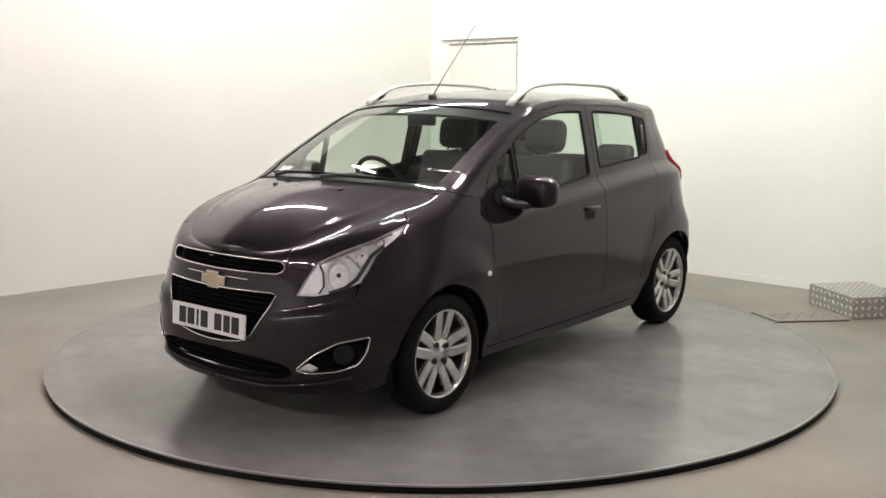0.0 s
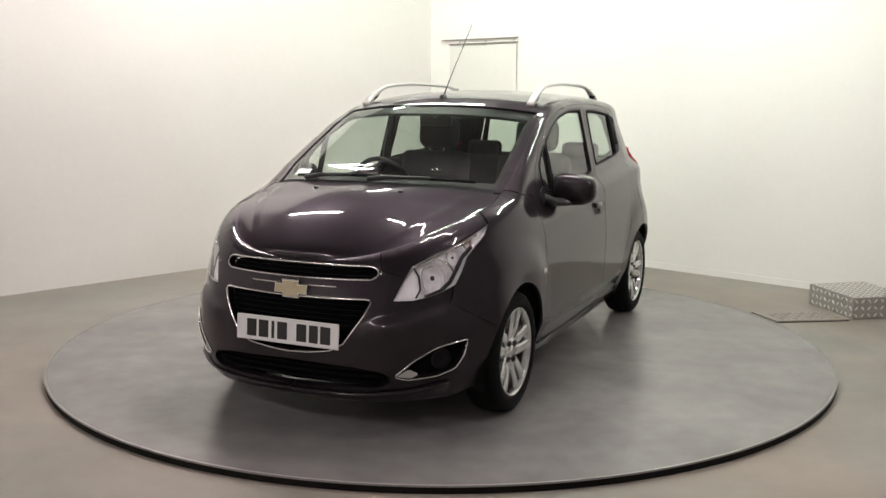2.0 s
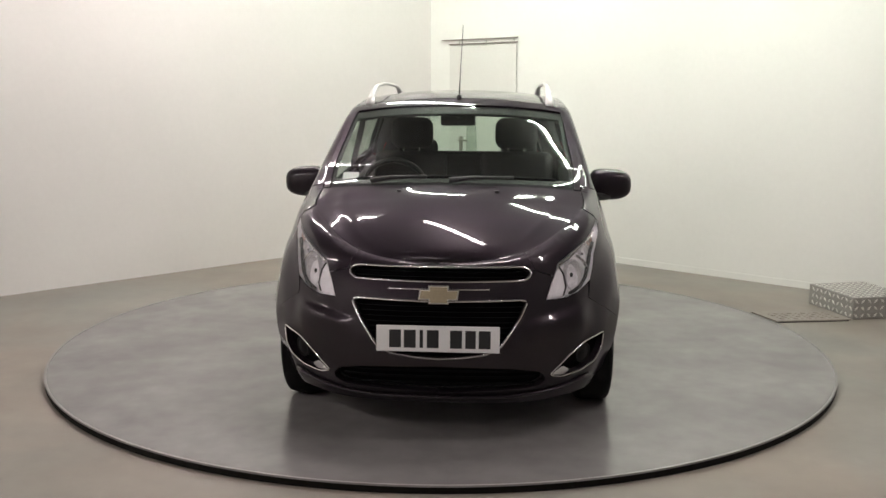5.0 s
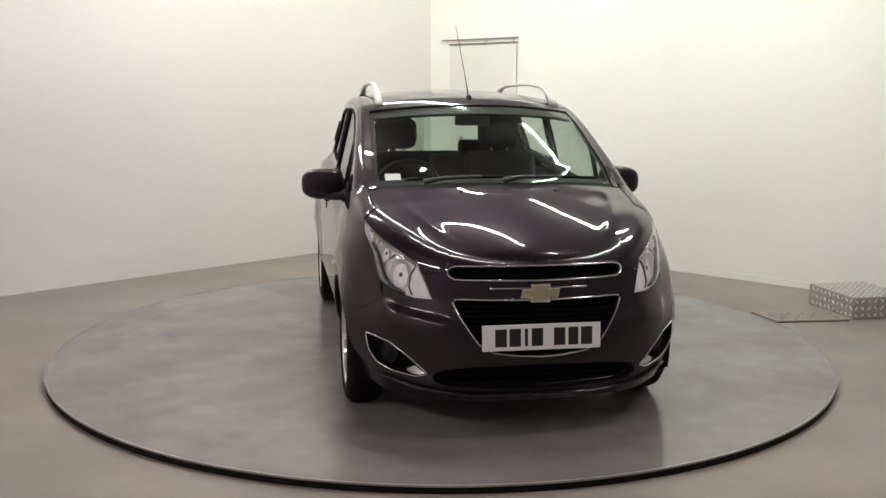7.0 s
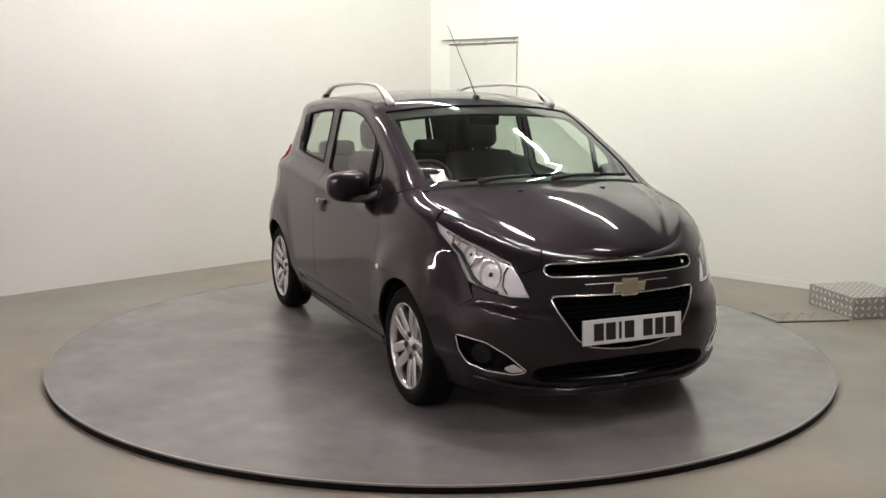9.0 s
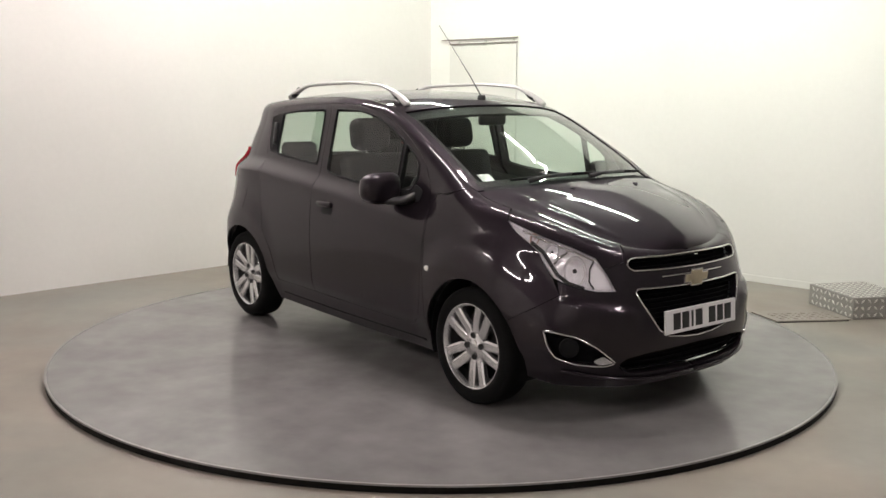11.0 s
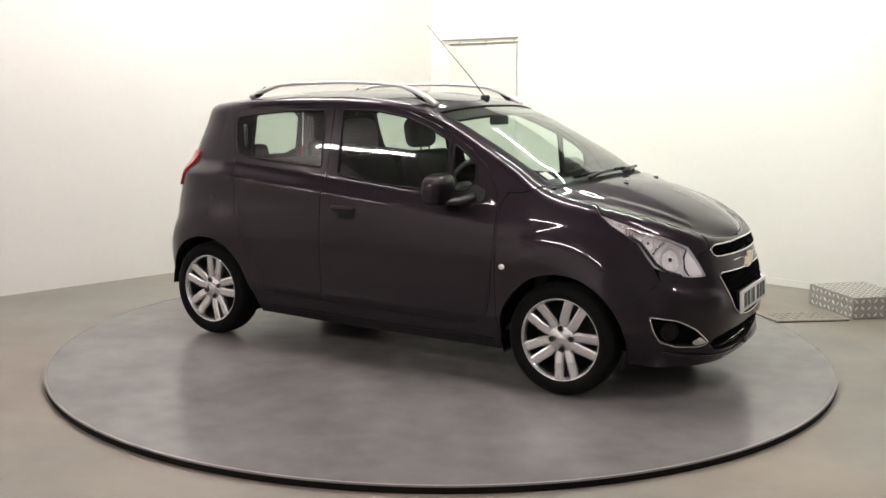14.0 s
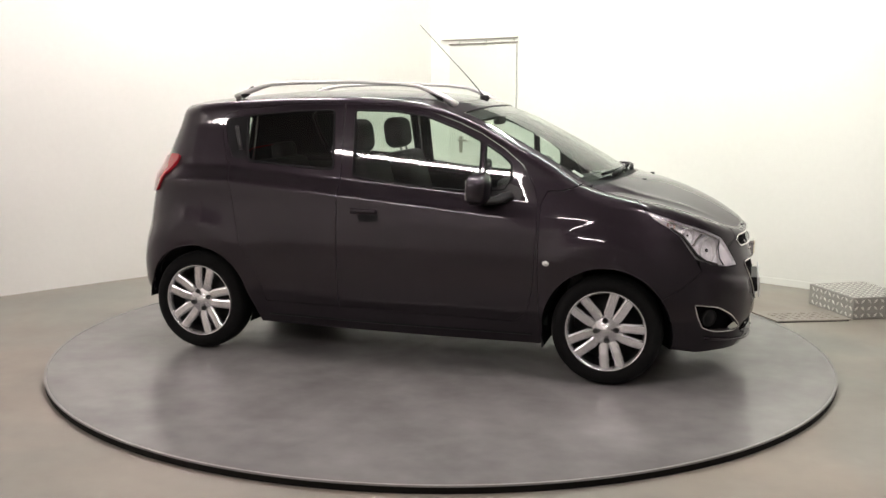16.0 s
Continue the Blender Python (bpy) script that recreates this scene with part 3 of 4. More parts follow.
        bmesh.ops.transform(bm, matrix=Matrix.Translation(c - n * 0.016) @ rot, verts=bm.verts)
        if s < 0:
            bmesh.ops.transform(bm, matrix=Matrix.Diagonal((1, -1, 1, 1)), verts=bm.verts)
        part("bulb_cap", bm, AMBER if nm == "indicator_bowl" else STEEL, lamp, "", True)
    panel("inner_cheek", soften([(1.806, 0.632), (1.780, 0.687), (1.745, 0.748), (1.728, 0.72), (1.722, 0.66), (1.740, 0.632)], 0.01), CHEEK, lamp, (), s, -0.012, 0.012, 0.02, "smooth bright inner cheek")
    strip("lamp_divider", [(1.735, 0.632), (1.718, 0.665), (1.722, 0.72), (1.738, 0.752)], 0.004, STEEL, lamp, s, -0.010)
    strip("dark_bezel", [(1.70, 0.634), (1.64, 0.655), (1.598, 0.69), (1.572, 0.735), (1.54, 0.79), (1.49, 0.828)], 0.009, STEEL, lamp, s, -0.014)
    strip("chrome_brow", [(1.742, 0.758), (1.66, 0.796), (1.60, 0.820), (1.53, 0.845), (1.45, 0.875)], 0.007, CHROME, lamp, s, -0.012, label="bright inner trim")
    strip("chrome_divider", [(1.640, 0.79), (1.605, 0.765), (1.585, 0.735)], 0.007, CHROME, lamp, s, -0.010, label="bright inner trim")
    # fog lamp
    strip("fog_lamp_surround", FOG, 0.0044, CHROME, CAR, s, 0.003, True, label="chrome fog lamp surround")
    fog = panel("fog_recess", grow(FOG, 0.004), DEEP_BLACK, CAR, (), s, -0.03, 0.0, 0.03)
    c, n = flank(1.645, 0.36), flank_n(1.645, 0.36)
    bm = bmesh.new()
    lathe(bm, [(0.001, 0.006), (0.03, 0.004), (0.042, 0.0), (0.046, 0.004), (0.046, -0.03)], 24)
    bmesh.ops.transform(bm, matrix=Matrix.Translation(c - n * 0.026) @ Vector((0, 1, 0)).rotation_difference(n).to_matrix().to_4x4(), verts=bm.verts)
    if s < 0:
        bmesh.ops.transform(bm, matrix=Matrix.Diagonal((1, -1, 1, 1)), verts=bm.verts)
    part("fog_lamp", bm, GLOSS_BLACK, fog, "dark blank fog lamp cap", True)
    panel("fog_tip", soften([(1.805, 0.302), (1.765, 0.336), (1.73, 0.312), (1.755, 0.292)], 0.01), CHROME, CAR, (), s, 0.004, 0.01, 0.02, "chrome tip of the surround")
    # side repeater
    c, n = flank(0.875, 0.630), flank_n(0.875, 0.630)
    bm = bmesh.new()
    lathe(bm, [(0.001, 0.008), (0.010, 0.007), (0.015, 0.004), (0.017, -0.002)], 20)
    bmesh.ops.transform(bm, matrix=Matrix.Translation((c.x, c.y * s, c.z)) @ Matrix.Diagonal((1.15, s, 0.85, 1)), verts=bm.verts)
    part("side_repeater", bm, WHITE_LENS, CAR, "clear side indicator", True)
    # door handle; below it a flat black patch paints the cup's shade
    bm = bmesh.new()
    c = flank(-0.13, 0.855)
    vs = box(bm, (-0.220, c.y * s - 0.012, 0.842), (-0.062, c.y * s + 0.018, 0.872) if s > 0 else (-0.062, c.y * s + 0.012, 0.872), 0.010)
    if s < 0:
        bmesh.ops.translate(bm, vec=(0, -0.006, 0), verts=bm.verts)
    dh = part("door_handle", bm, PAINT, CAR, "body-coloured pull handle", True)
    panel("cup_shade", soften([(-0.17, 0.80), (-0.06, 0.80), (-0.05, 0.838), (-0.18, 0.838)], 0.015), MATT_BLACK, dh, (), s, 0.001, 0.004, 0.03)
    # mirror
    bm = bmesh.new()
    bmesh.ops.create_uvsphere(bm, u_segments=24, v_segments=14, radius=1.0)
    for v in bm.verts:
        x, y, z = v.co
        k = lambda q: math.copysign(abs(q) ** 0.62, q)
        v.co = (k(x) * (0.075 if x > 0 else 0.035) + 0.505, k(y) * 0.116, k(z) * (0.084 - 0.012 * y))
        v.co.y = (0.846 + v.co.y) * s
        v.co.z += 1.003
    mirror = part("door_mirror", bm, PAINT, CAR, "body-coloured door mirror", True)
    bm = bmesh.new()
    box(bm, (-0.004, -0.080, -0.052), (0.004, 0.080, 0.052), 0.003, pose(0.478, 0.838 * s, 1.003, 0, 0, 4 * s))
    part("mirror_glass", bm, CHROME, mirror, "silvered mirror glass")
    bm = bmesh.new()
    tube(bm, [(0.66, 0.715 * s, 0.965), (0.60, 0.76 * s, 0.942), (0.545, 0.82 * s, 0.938), (0.52, 0.86 * s, 0.955)], [0.05, 0.042, 0.036, 0.03], 10, flat=0.55)
    part("mirror_arm", bm, BLACK, mirror, "black mirror arm", True)
    panel("mirror_base", soften([(0.50, 0.93), (0.72, 0.945), (0.735, 1.0), (0.66, 1.03), (0.51, 0.985)], 0.02), BLACK, mirror, (), s, 0.004, 0.01, 0.03)
    # roof rail
    bm = bmesh.new()
    rail = []
    for i in range(25):
        t = i / 24
        x = 0.30 - 1.37 * t
        lift = 0.058 * min(1.0, math.sin(math.pi * t) * 2.1) ** 0.8 if 0 < t < 1 else 0
        a = max(-2.0, x)
        zr = top(a, 0.80).z
        rail.append((x, (0.515 - 0.035 * t) * s, zr + 0.006 + lift))
    tube(bm, rail, [0.009 + 0.012 * (1 - min(1, min(i, 24 - i) / 4)) + 0.004 for i in range(25)], 10, flat=0.8)
    rr = part("roof_rail", bm, SATIN, CAR, "satin silver roof rail", True)
    for x, dx in ((0.17, 0.06), (-0.98, -0.05)):
        bm = bmesh.new()
        y = (0.515 - 0.035 * (0.3 - x) / 1.37) * s
        zr = top(x, 0.80).z
        tube(bm, [(x + dx, y, zr + 0.012), (x + dx * 0.4, y, zr + 0.022), (x - dx * 0.5, y, zr + 0.056)], [0.022, 0.018, 0.012], 8)
        part("rail_foot", bm, BLACK, rr, "black rail foot", True)
    # tail lamp
    panel("tail_light", soften([(-1.365, 1.127), (-1.43, 1.132), (-1.60, 1.10), (-1.62, 0.95), (-1.56, 0.90), (-1.455, 0.915), (-1.40, 1.02)], 0.03), RED, CAR, (), s, 0.014, 0.02, 0.04, "red tail lamp cluster")
    panel("fuel_flap" if s < 0 else "blank_cover", soften([(-1.30, 0.735), (-1.13, 0.735), (-1.13, 0.88), (-1.30, 0.88)], 0.03), PAINT, CAR, (), s, 0.0015, 0.003, 0.04)

# pieces that run across the car
BUMPER = ([(a, edge_z(a)) for a in (2.2, 2.15, 2.1, 2.05, 2.0, 1.95, 1.9, 1.866)] + [(1.856, 0.745), (1.775, 0.7155), (1.790, 0.6875)] + [(1.8185, 0.619), (1.745, 0.6175), (1.667, 0.634), (1.600, 0.662), (1.6095, 0.600)]
          + list(reversed(arch(1.1875, ARCH_R, -14, 33.6, 10))) + [(1.60, 0.182), (1.9, 0.175), (2.2, 0.175)])
panel("front_bumper", BUMPER, PAINT, CAR, [UPPER_GRILLE, LOWER_GRILLE, FOG, SLOT], both=True, flange=0.03, step=0.016)
lip = strip("bumper_lip", [(2.2, 0.208), (1.958, 0.212), (1.765, 0.235), (1.62, 0.262)], 0.012, PAINT, CAR, off=0.006, both=True, flat=0.6)
BONNET_EDGE = edge_line(1.371, 1.863) + [(1.853, 0.7475), (1.7725, 0.7185), (1.748, 0.768), (1.66, 0.8115), (1.613, 0.8295), (1.547, 0.8525), (1.467, 0.8835), (1.384, 0.9135)]
for s in (1, -1):
    panel("bonnet_lip", BONNET_EDGE, PAINT, CAR, side=s)
top_panel("bonnet", 1.115, 2.2, -1.0, 1.0, PAINT, CAR, na=44, ne=72, label="dark metallic bonnet")
top_panel("cowl", 1.045, 1.122, -0.985, 0.985, MATT_BLACK, CAR, -0.012, 3, 30, "black plastic cowl under the windscreen")
screen = top_panel("windscreen", 0.348, 1.06, -0.955, 0.955, SCREEN, CAR, -0.006, 24, 24, "large raked windscreen", 0.0)
screen.visible_shadow = False
for s in (1, -1):
    top_panel("pillar", 0.34, 1.10, 0.95 * s, 1.0 * s, PAINT, CAR, 0.0, 70, 6, "", 0.012)
top_panel("roof", -2.15, 0.345, -1.0, 1.0, PAINT, CAR, na=40, ne=30, label="dark metallic roof")
top_panel("header_band", 0.345, 0.435, -0.955, 0.955, GLOSS_BLACK, CAR, -0.012, 3, 24, "black band along the windscreen's top")
top_panel("headlining", -1.9, 0.25, -0.97, 0.97, LINING, CAR, -0.03, 20, 16, "pale grey headlining", 0.0)
# windscreen border
for s in (1, -1):
    top_panel("side_band", 0.38, 1.03, 0.915 * s, 0.955 * s, GLOSS_BLACK, CAR, -0.009, 24, 2, "black band along the windscreen's side", 0.0)
for a0, a1, nm in ((1.0, 1.06, "lower_band"),):
    top_panel(nm, a0, a1, -0.955, 0.955, GLOSS_BLACK, CAR, -0.010, 3, 24, "black band along the windscreen's foot", 0.0)

# tail
REAR_WIN = [(-2.2, 1.06), (-1.69, 1.06), (-1.615, 1.10), (-1.605, 1.32), (-1.65, 1.36), (-2.2, 1.365)]
TAILGATE = edge_line(-2.15, -1.568) + [(-1.568, 1.0), (-1.628, 0.945), (-1.628, 0.645), (-1.70, 0.60), (-2.15, 0.60)]
panel("tailgate", TAILGATE, PAINT, CAR, [REAR_WIN], both=True)
rw = panel("rear_screen", REAR_WIN, DARK_GLASS, CAR, both=True, off=-0.008, flange=0.0, label="tinted rear screen")
rw.visible_shadow = False
panel("rear_bumper", [(-2.15, 0.594), (-1.70, 0.594), (-1.628, 0.635), (-1.52, 0.592), (a_at(-1.53, 0.42), 0.42)] + arch(-1.1875, ARCH_R, 166, 175, 3) + [(-1.62, 0.295), (-2.15, 0.27)], PAINT, CAR, both=True)

# inner shell that darkens the gaps, with wheel wells
def inner():
    shell = [(2.2, 0.74), (1.85, 0.74), (1.80, 0.60), (1.62, 0.58), (1.58, 0.20), (2.2, 0.19)]
    panel("inner_front", shell, BLACK, CAR, both=True, off=-0.075, flange=0.0, step=0.06)
    side_in = [(0.84, 0.19), (0.84, 0.94), (0.3, 0.95), (-0.3, 1.0), (-0.9, 1.06), (-1.35, 1.06), (-1.42, 0.95), (-1.42, 0.63)] + list(reversed(arch(-1.1875, ARCH_R + 0.02, 10, 160, 12))) + [(-0.8, 0.19)]
    for s in (1, -1):
        panel("inner_door", side_in, TRIM, CAR, (), s, -0.055, 0.0, 0.06, "dark door trim")
    for cx in (1.1875, -1.1875):
        for s in (1, -1):
            bm = bmesh.new()
            lathe(bm, [(ARCH_R + 0.004, 0.10), (ARCH_R + 0.010, -0.22), (0.2, -0.24)], 40)
            geom = [f for f in bm.faces if f.calc_center_median().z < (0.015 if cx < 0 and f.calc_center_median().x < 0 else -0.13)]
            bmesh.ops.delete(bm, geom=geom, context="FACES")
            bmesh.ops.transform(bm, matrix=Matrix.Translation((cx, 0.66 * s, 0.287)) @ Matrix.Diagonal((1, s, 1, 1)), verts=bm.verts)
            part("wheel_arch_liner", bm, RUBBER, CAR, "black wheel arch liner")
    bm = bmesh.new()
    box(bm, (-0.80, -0.70, 0.19), (0.80, 0.70, 0.26), 0.02)
    box(bm, (-1.62, -0.42, 0.24), (1.75, 0.42, 0.34), 0.02)
    part("underbody", bm, BLACK, CAR, "dark underbody")
    bm = bmesh.new()
    box(bm, (-1.55, -0.60, 0.58), (-0.85, 0.60, 0.70), 0.02)
    part("boot_floor", bm, BLACK, CAR)
    bm = bmesh.new()
    box(bm, (0.95, -0.6, 0.35), (1.05, 0.6, 0.90), 0.02)
    part("bulkhead", bm, BLACK, CAR)


inner()


def wheel(x, s, spin):
    bm = bmesh.new()
    prof = [(0.190, -0.08), (0.205, -0.088), (0.222, -0.092), (0.262, -0.088), (0.280, -0.072), (0.287, -0.045), (0.288, 0.0), (0.287, 0.045), (0.280, 0.070), (0.266, 0.081), (0.250, 0.086), (0.232, 0.087), (0.217, 0.081), (0.206, 0.068), (0.196, 0.05)]
    lathe(bm, prof, 56, closed=True)
    tyre_mesh = bm
    rim = bmesh.new()
    lathe(rim, [(0.194, 0.050), (0.197, 0.068), (0.204, 0.077), (0.2095, 0.080), (0.210, 0.073), (0.204, 0.066), (0.198, 0.060), (0.195, 0.045)], 56)
    barrel = bmesh.new()
    lathe(barrel, [(0.1945, 0.046), (0.189, 0.03), (0.185, -0.05), (0.18, -0.06)], 40)
    spokes = []
    for p in range(5):
        for q in (-1, 1):
            t = radians(spin + 72 * p)
            rot = Matrix.Rotation(-t, 4, "Y")
            bar = bmesh.new()
            vs = []
            for r, w, c, yo, yi in ((0.045, 0.0165, 0.0160, 0.052, 0.028), (0.084, 0.0255, 0.0265, 0.0575, 0.032), (0.120, 0.0242, 0.0325, 0.063, 0.036), (0.202, 0.0245, 0.0420, 0.071, 0.04)):
                vs.append([bar.verts.new(rot @ Vector((r, y, q * c + k))) for y, k in ((yi, -w), (yo - 0.005, -w), (yo, -w * 0.6), (yo, w * 0.6), (yo - 0.005, w), (yi, w))])
            for A, B in zip(vs, vs[1:]):
                for j in range(6):
                    bar.faces.new((A[j], B[j], B[(j + 1) % 6], A[(j + 1) % 6]))
            bar.faces.new(vs[0])
            bar.faces.new(vs[-1])
            spokes.append(bar)
    hub = bmesh.new()
    lathe(hub, [(0.001, 0.059), (0.026, 0.059), (0.029, 0.0565), (0.031, 0.0535), (0.066, 0.0545), (0.076, 0.050), (0.078, 0.02)], 32)
    disc = bmesh.new()
    lathe(disc, [(0.03, 0.0), (0.06, 0.004), (0.068, -0.02), (0.12, -0.02), (0.125, -0.03), (0.176, -0.045), (0.182, -0.05)], 36)
    m = Matrix.Translation((x, 0.705 * s, 0.288)) @ Matrix.Diagonal((1, s, 1, 1))
    for b in (tyre_mesh, rim, barrel, hub, disc, *spokes):
        bmesh.ops.transform(b, matrix=m, verts=b.verts)
    tyre = part("wheel", tyre_mesh, RUBBER, CAR, "road wheel with black tyre and silver alloy rim", True)
    part("rim", rim, ALLOY, tyre, "silver alloy rim", True)
    part("barrel", barrel, STEEL, tyre, "dark inner barrel of the rim", True)
    for bar in spokes:
        part("spoke", bar, ALLOY, tyre)
    part("hub", hub, ALLOY, tyre, "", True)
    part("brake_disc", disc, STEEL, tyre, "dark steel brake disc", True)
    for i in range(4):
        t = radians(spin + 30 + 90 * i)
        bm = bmesh.new()
        lathe(bm, [(0.001, 0.052), (0.008, 0.052), (0.010, 0.058), (0.0145, 0.058), (0.0145, 0.04)], 10)
        bmesh.ops.translate(bm, vec=(0.053 * math.cos(t), 0.003, 0.053 * math.sin(t)), verts=bm.verts)
        bmesh.ops.transform(bm, matrix=m, verts=bm.verts)
        part("wheel_bolt", bm, STEEL, tyre, "dark wheel bolt", True)


wheel(1.1875, 1, 26)
wheel(1.1875, -1, 66)
wheel(-1.1875, 1, 40)
wheel(-1.1875, -1, 80)

# grilles
def grille():
    def half(poly):
        return [(min(a, 2.2), z) for a, z in poly]
    for poly, nm in ((UPPER_GRILLE, "upper_grille"), (LOWER_GRILLE, "lower_grille")):
        left = on_flank(fine([(2.2, poly[0][1])] + poly[1:-1] + [(2.2, poly[-1][1])], 0.03, False), 1, 0.003)
        right = [Vector((p.x, -p.y, p.z)) for p in reversed(left)]
        loop = left[:-1] + right[:-1]
        bm = bmesh.new()
        tube(bm, loop, 0.0046, 8, True)
        g = part(nm, bm, CHROME, CAR, "chrome grille surround", True)
        zs = [p[1] for p in poly]
        panel("mesh_insert", half(poly), DEEP_BLACK, g, both=True, off=-0.04, flange=0.0, step=0.05, label="black grille insert")
        z = min(zs) + 0.02
        while z < max(zs) - 0.008:
            aa = [a for a in np.linspace(1.86, 2.2, 40) if inside(poly, a, z)]
            if len(aa) > 3:
                bm = bmesh.new()
                l = on_flank([(a, z) for a in aa], 1, -0.022)
                tube(bm, l + [Vector((p.x, -p.y, p.z)) for p in reversed(l[:-1])], 0.0045, 6)
                part("slat", bm, DEEP_BLACK, g, "", True)
            z += 0.022
    panel("intake_insert", [(min(a, 2.2), z) for a, z in SLOT], DEEP_BLACK, CAR, both=True, off=-0.045, flange=0.0, step=0.05, label="black lower intake")
    for z in (0.262, 0.292, 0.32):
        bm = bmesh.new()
        l = on_flank([(a, z) for a in np.linspace(1.86, 2.2, 16)], 1, -0.018)
        tube(bm, l + [Vector((p.x, -p.y, p.z)) for p in reversed(l[:-1])], 0.005, 6)
        part("intake_slat", bm, DEEP_BLACK, CAR, "", True)
    # bright bar across the grille's bridge
    bm = bmesh.new()
    l = on_flank([(a, 0.672) for a in np.linspace(2.02, 2.2, 14)], 1, 0.001)
    tube(bm, l + [Vector((p.x, -p.y, p.z)) for p in reversed(l[:-1])], 0.0035, 6)
    part("bridge_trim", bm, CHROME, CAR, "thin chrome bar", True)
    # badge: a plain gold shape in a chrome edge
    x = nose_x(0.652) + 0.006
    def cross(bm, g, y0, y1):
        w, h, c, t = 0.080 + g, 0.022 + g, 0.036 + g, 0.033 + g
        pts = [(-w, -h * 0.75), (-c, -h * 0.75), (-c, -t), (c, -t), (c, -h * 0.75), (w * 0.92, -h * 0.75), (w, h * 0.75), (c, h * 0.75), (c, t), (-c, t), (-c, h * 0.75), (-w * 0.92, h * 0.75)]
        A = [bm.verts.new((x + y0 - abs(p) * 0.05, p, 0.652 + q)) for p, q in pts]
        B = [bm.verts.new((x + y1 - abs(p) * 0.05, p, 0.652 + q)) for p, q in pts]
        bm.faces.new(B)
        bm.faces.new(A)
        for i in range(12):
            bm.faces.new((A[i], A[(i + 1) % 12], B[(i + 1) % 12], B[i]))
    bm = bmesh.new()
    cross(bm, 0.007, -0.01, 0.008)
    b = part("badge", bm, CHROME, CAR, "chrome-edged badge")
    bm = bmesh.new()
    cross(bm, 0.0, -0.005, 0.012)
    part("badge_inlay", bm, GOLD, b, "plain gold inlay")
    # number plate with plain bars
    xp = 1.932
    m = pose(xp, 0, 0.470, 0, -4, 0)
    bm = bmesh.new()
    box(bm, (-0.005, -0.26, -0.0555), (0.005, 0.26, 0.0555), 0.003, m)
    p = part("number_plate", bm, PLATE, CAR, "white number plate")
    for y0, y1 in ((-0.205, -0.155), (-0.143, -0.093), (-0.076, -0.062), (-0.046, 0.004), (0.052, 0.102), (0.116, 0.160), (0.172, 0.222)):
        bm = bmesh.new()
        box(bm, (0.0045, y0, -0.038), (0.0062, y1, 0.038), 0, m)
        part("plate_bar", bm, BLACK, p, "plain dark bar")
    bm = bmesh.new()
    box(bm, (1.89, -0.18, 0.43), (1.929, 0.18, 0.51), 0.004)
    part("plate_bracket", bm, BLACK, p)


grille()


def aerial():
    bm = bmesh.new()
    box(bm, (0.295, -0.014, 1.455), (0.350, 0.014, 1.487), 0.010)
    base = part("aerial", bm, BLACK, CAR, "black whip aerial", True)
    bm = bmesh.new()
    tube(bm, [(0.318, 0, 1.48), (0.22, 0, 1.59), (-0.085, 0, 1.902)], [0.004, 0.0028, 0.0016], 8)
    part("rod", bm, BLACK, base, "", True)


aerial()


def wiper(e0, e1, pivot):
    """An arm from its pivot and a blade along the foot of the windscreen."""
    def at(a, e, h):
        n = top_n(a, e)
        n = n if n.z > 0 else -n
        return top(a, e) + n * h
    bm = bmesh.new()
    tube(bm, [at(1.075, pivot, 0.012), at(1.062, pivot + (e1 - pivot) * 0.2, 0.022), at(1.038, pivot + (e1 - pivot) * 0.6, 0.018)], [0.014, 0.010, 0.007], 8)
    w = part("wiper", bm, BLACK, CAR, "black windscreen wiper", True)
    bm = bmesh.new()
    tube(bm, [at(1.042 - 0.012 * i / 10, e0 + (e1 - e0) * i / 10, 0.012) for i in range(11)], 0.008, 6)
    part("blade", bm, RUBBER, w, "", True)


wiper(-0.72, 0.12, -0.10 - 0.5)
wiper(0.02, 0.80, 0.0)
for e in (-0.36, 0.36):
    bm = bmesh.new()
    q = top(1.235, e)
    box(bm, (-0.014, -0.010, -0.004), (0.012, 0.010, 0.008), 0.004, Matrix.Translation(q))
    part("washer_jet", bm, BLACK, CAR, "black washer jet", True)

# ---- cabin ----
def seat(y, nm="front_seat"):
    bm = bmesh.new()
    box(bm, (-0.16, y - 0.24, 0.42), (0.36, y + 0.24, 0.58), 0.05, seg=3)
    root = part(nm, bm, CLOTH, CAR, "dark cloth seat", True)
    bm = bmesh.new()
    box(bm, (-0.07, -0.23, 0.0), (0.07, 0.23, 0.60), 0.05, pose(-0.15, y, 0.55, 0, -16, 0), 3)
    part("backrest", bm, CLOTH, root, "", True)
    bm = bmesh.new()
    box(bm, (-0.065, -0.135, 0.0), (0.06, 0.135, 0.20), 0.06, pose(-0.335, y, 1.145, 0, -8, 0), 4)
    part("headrest", bm, CLOTH, root, "", True)
    for k in (-0.05, 0.05):
        bm = bmesh.new()
        tube(bm, [(-0.30, y + k, 1.08), (-0.32, y + k, 1.19)], 0.007, 6)
        part("headrest_post", bm, CHROME, root, "", True)


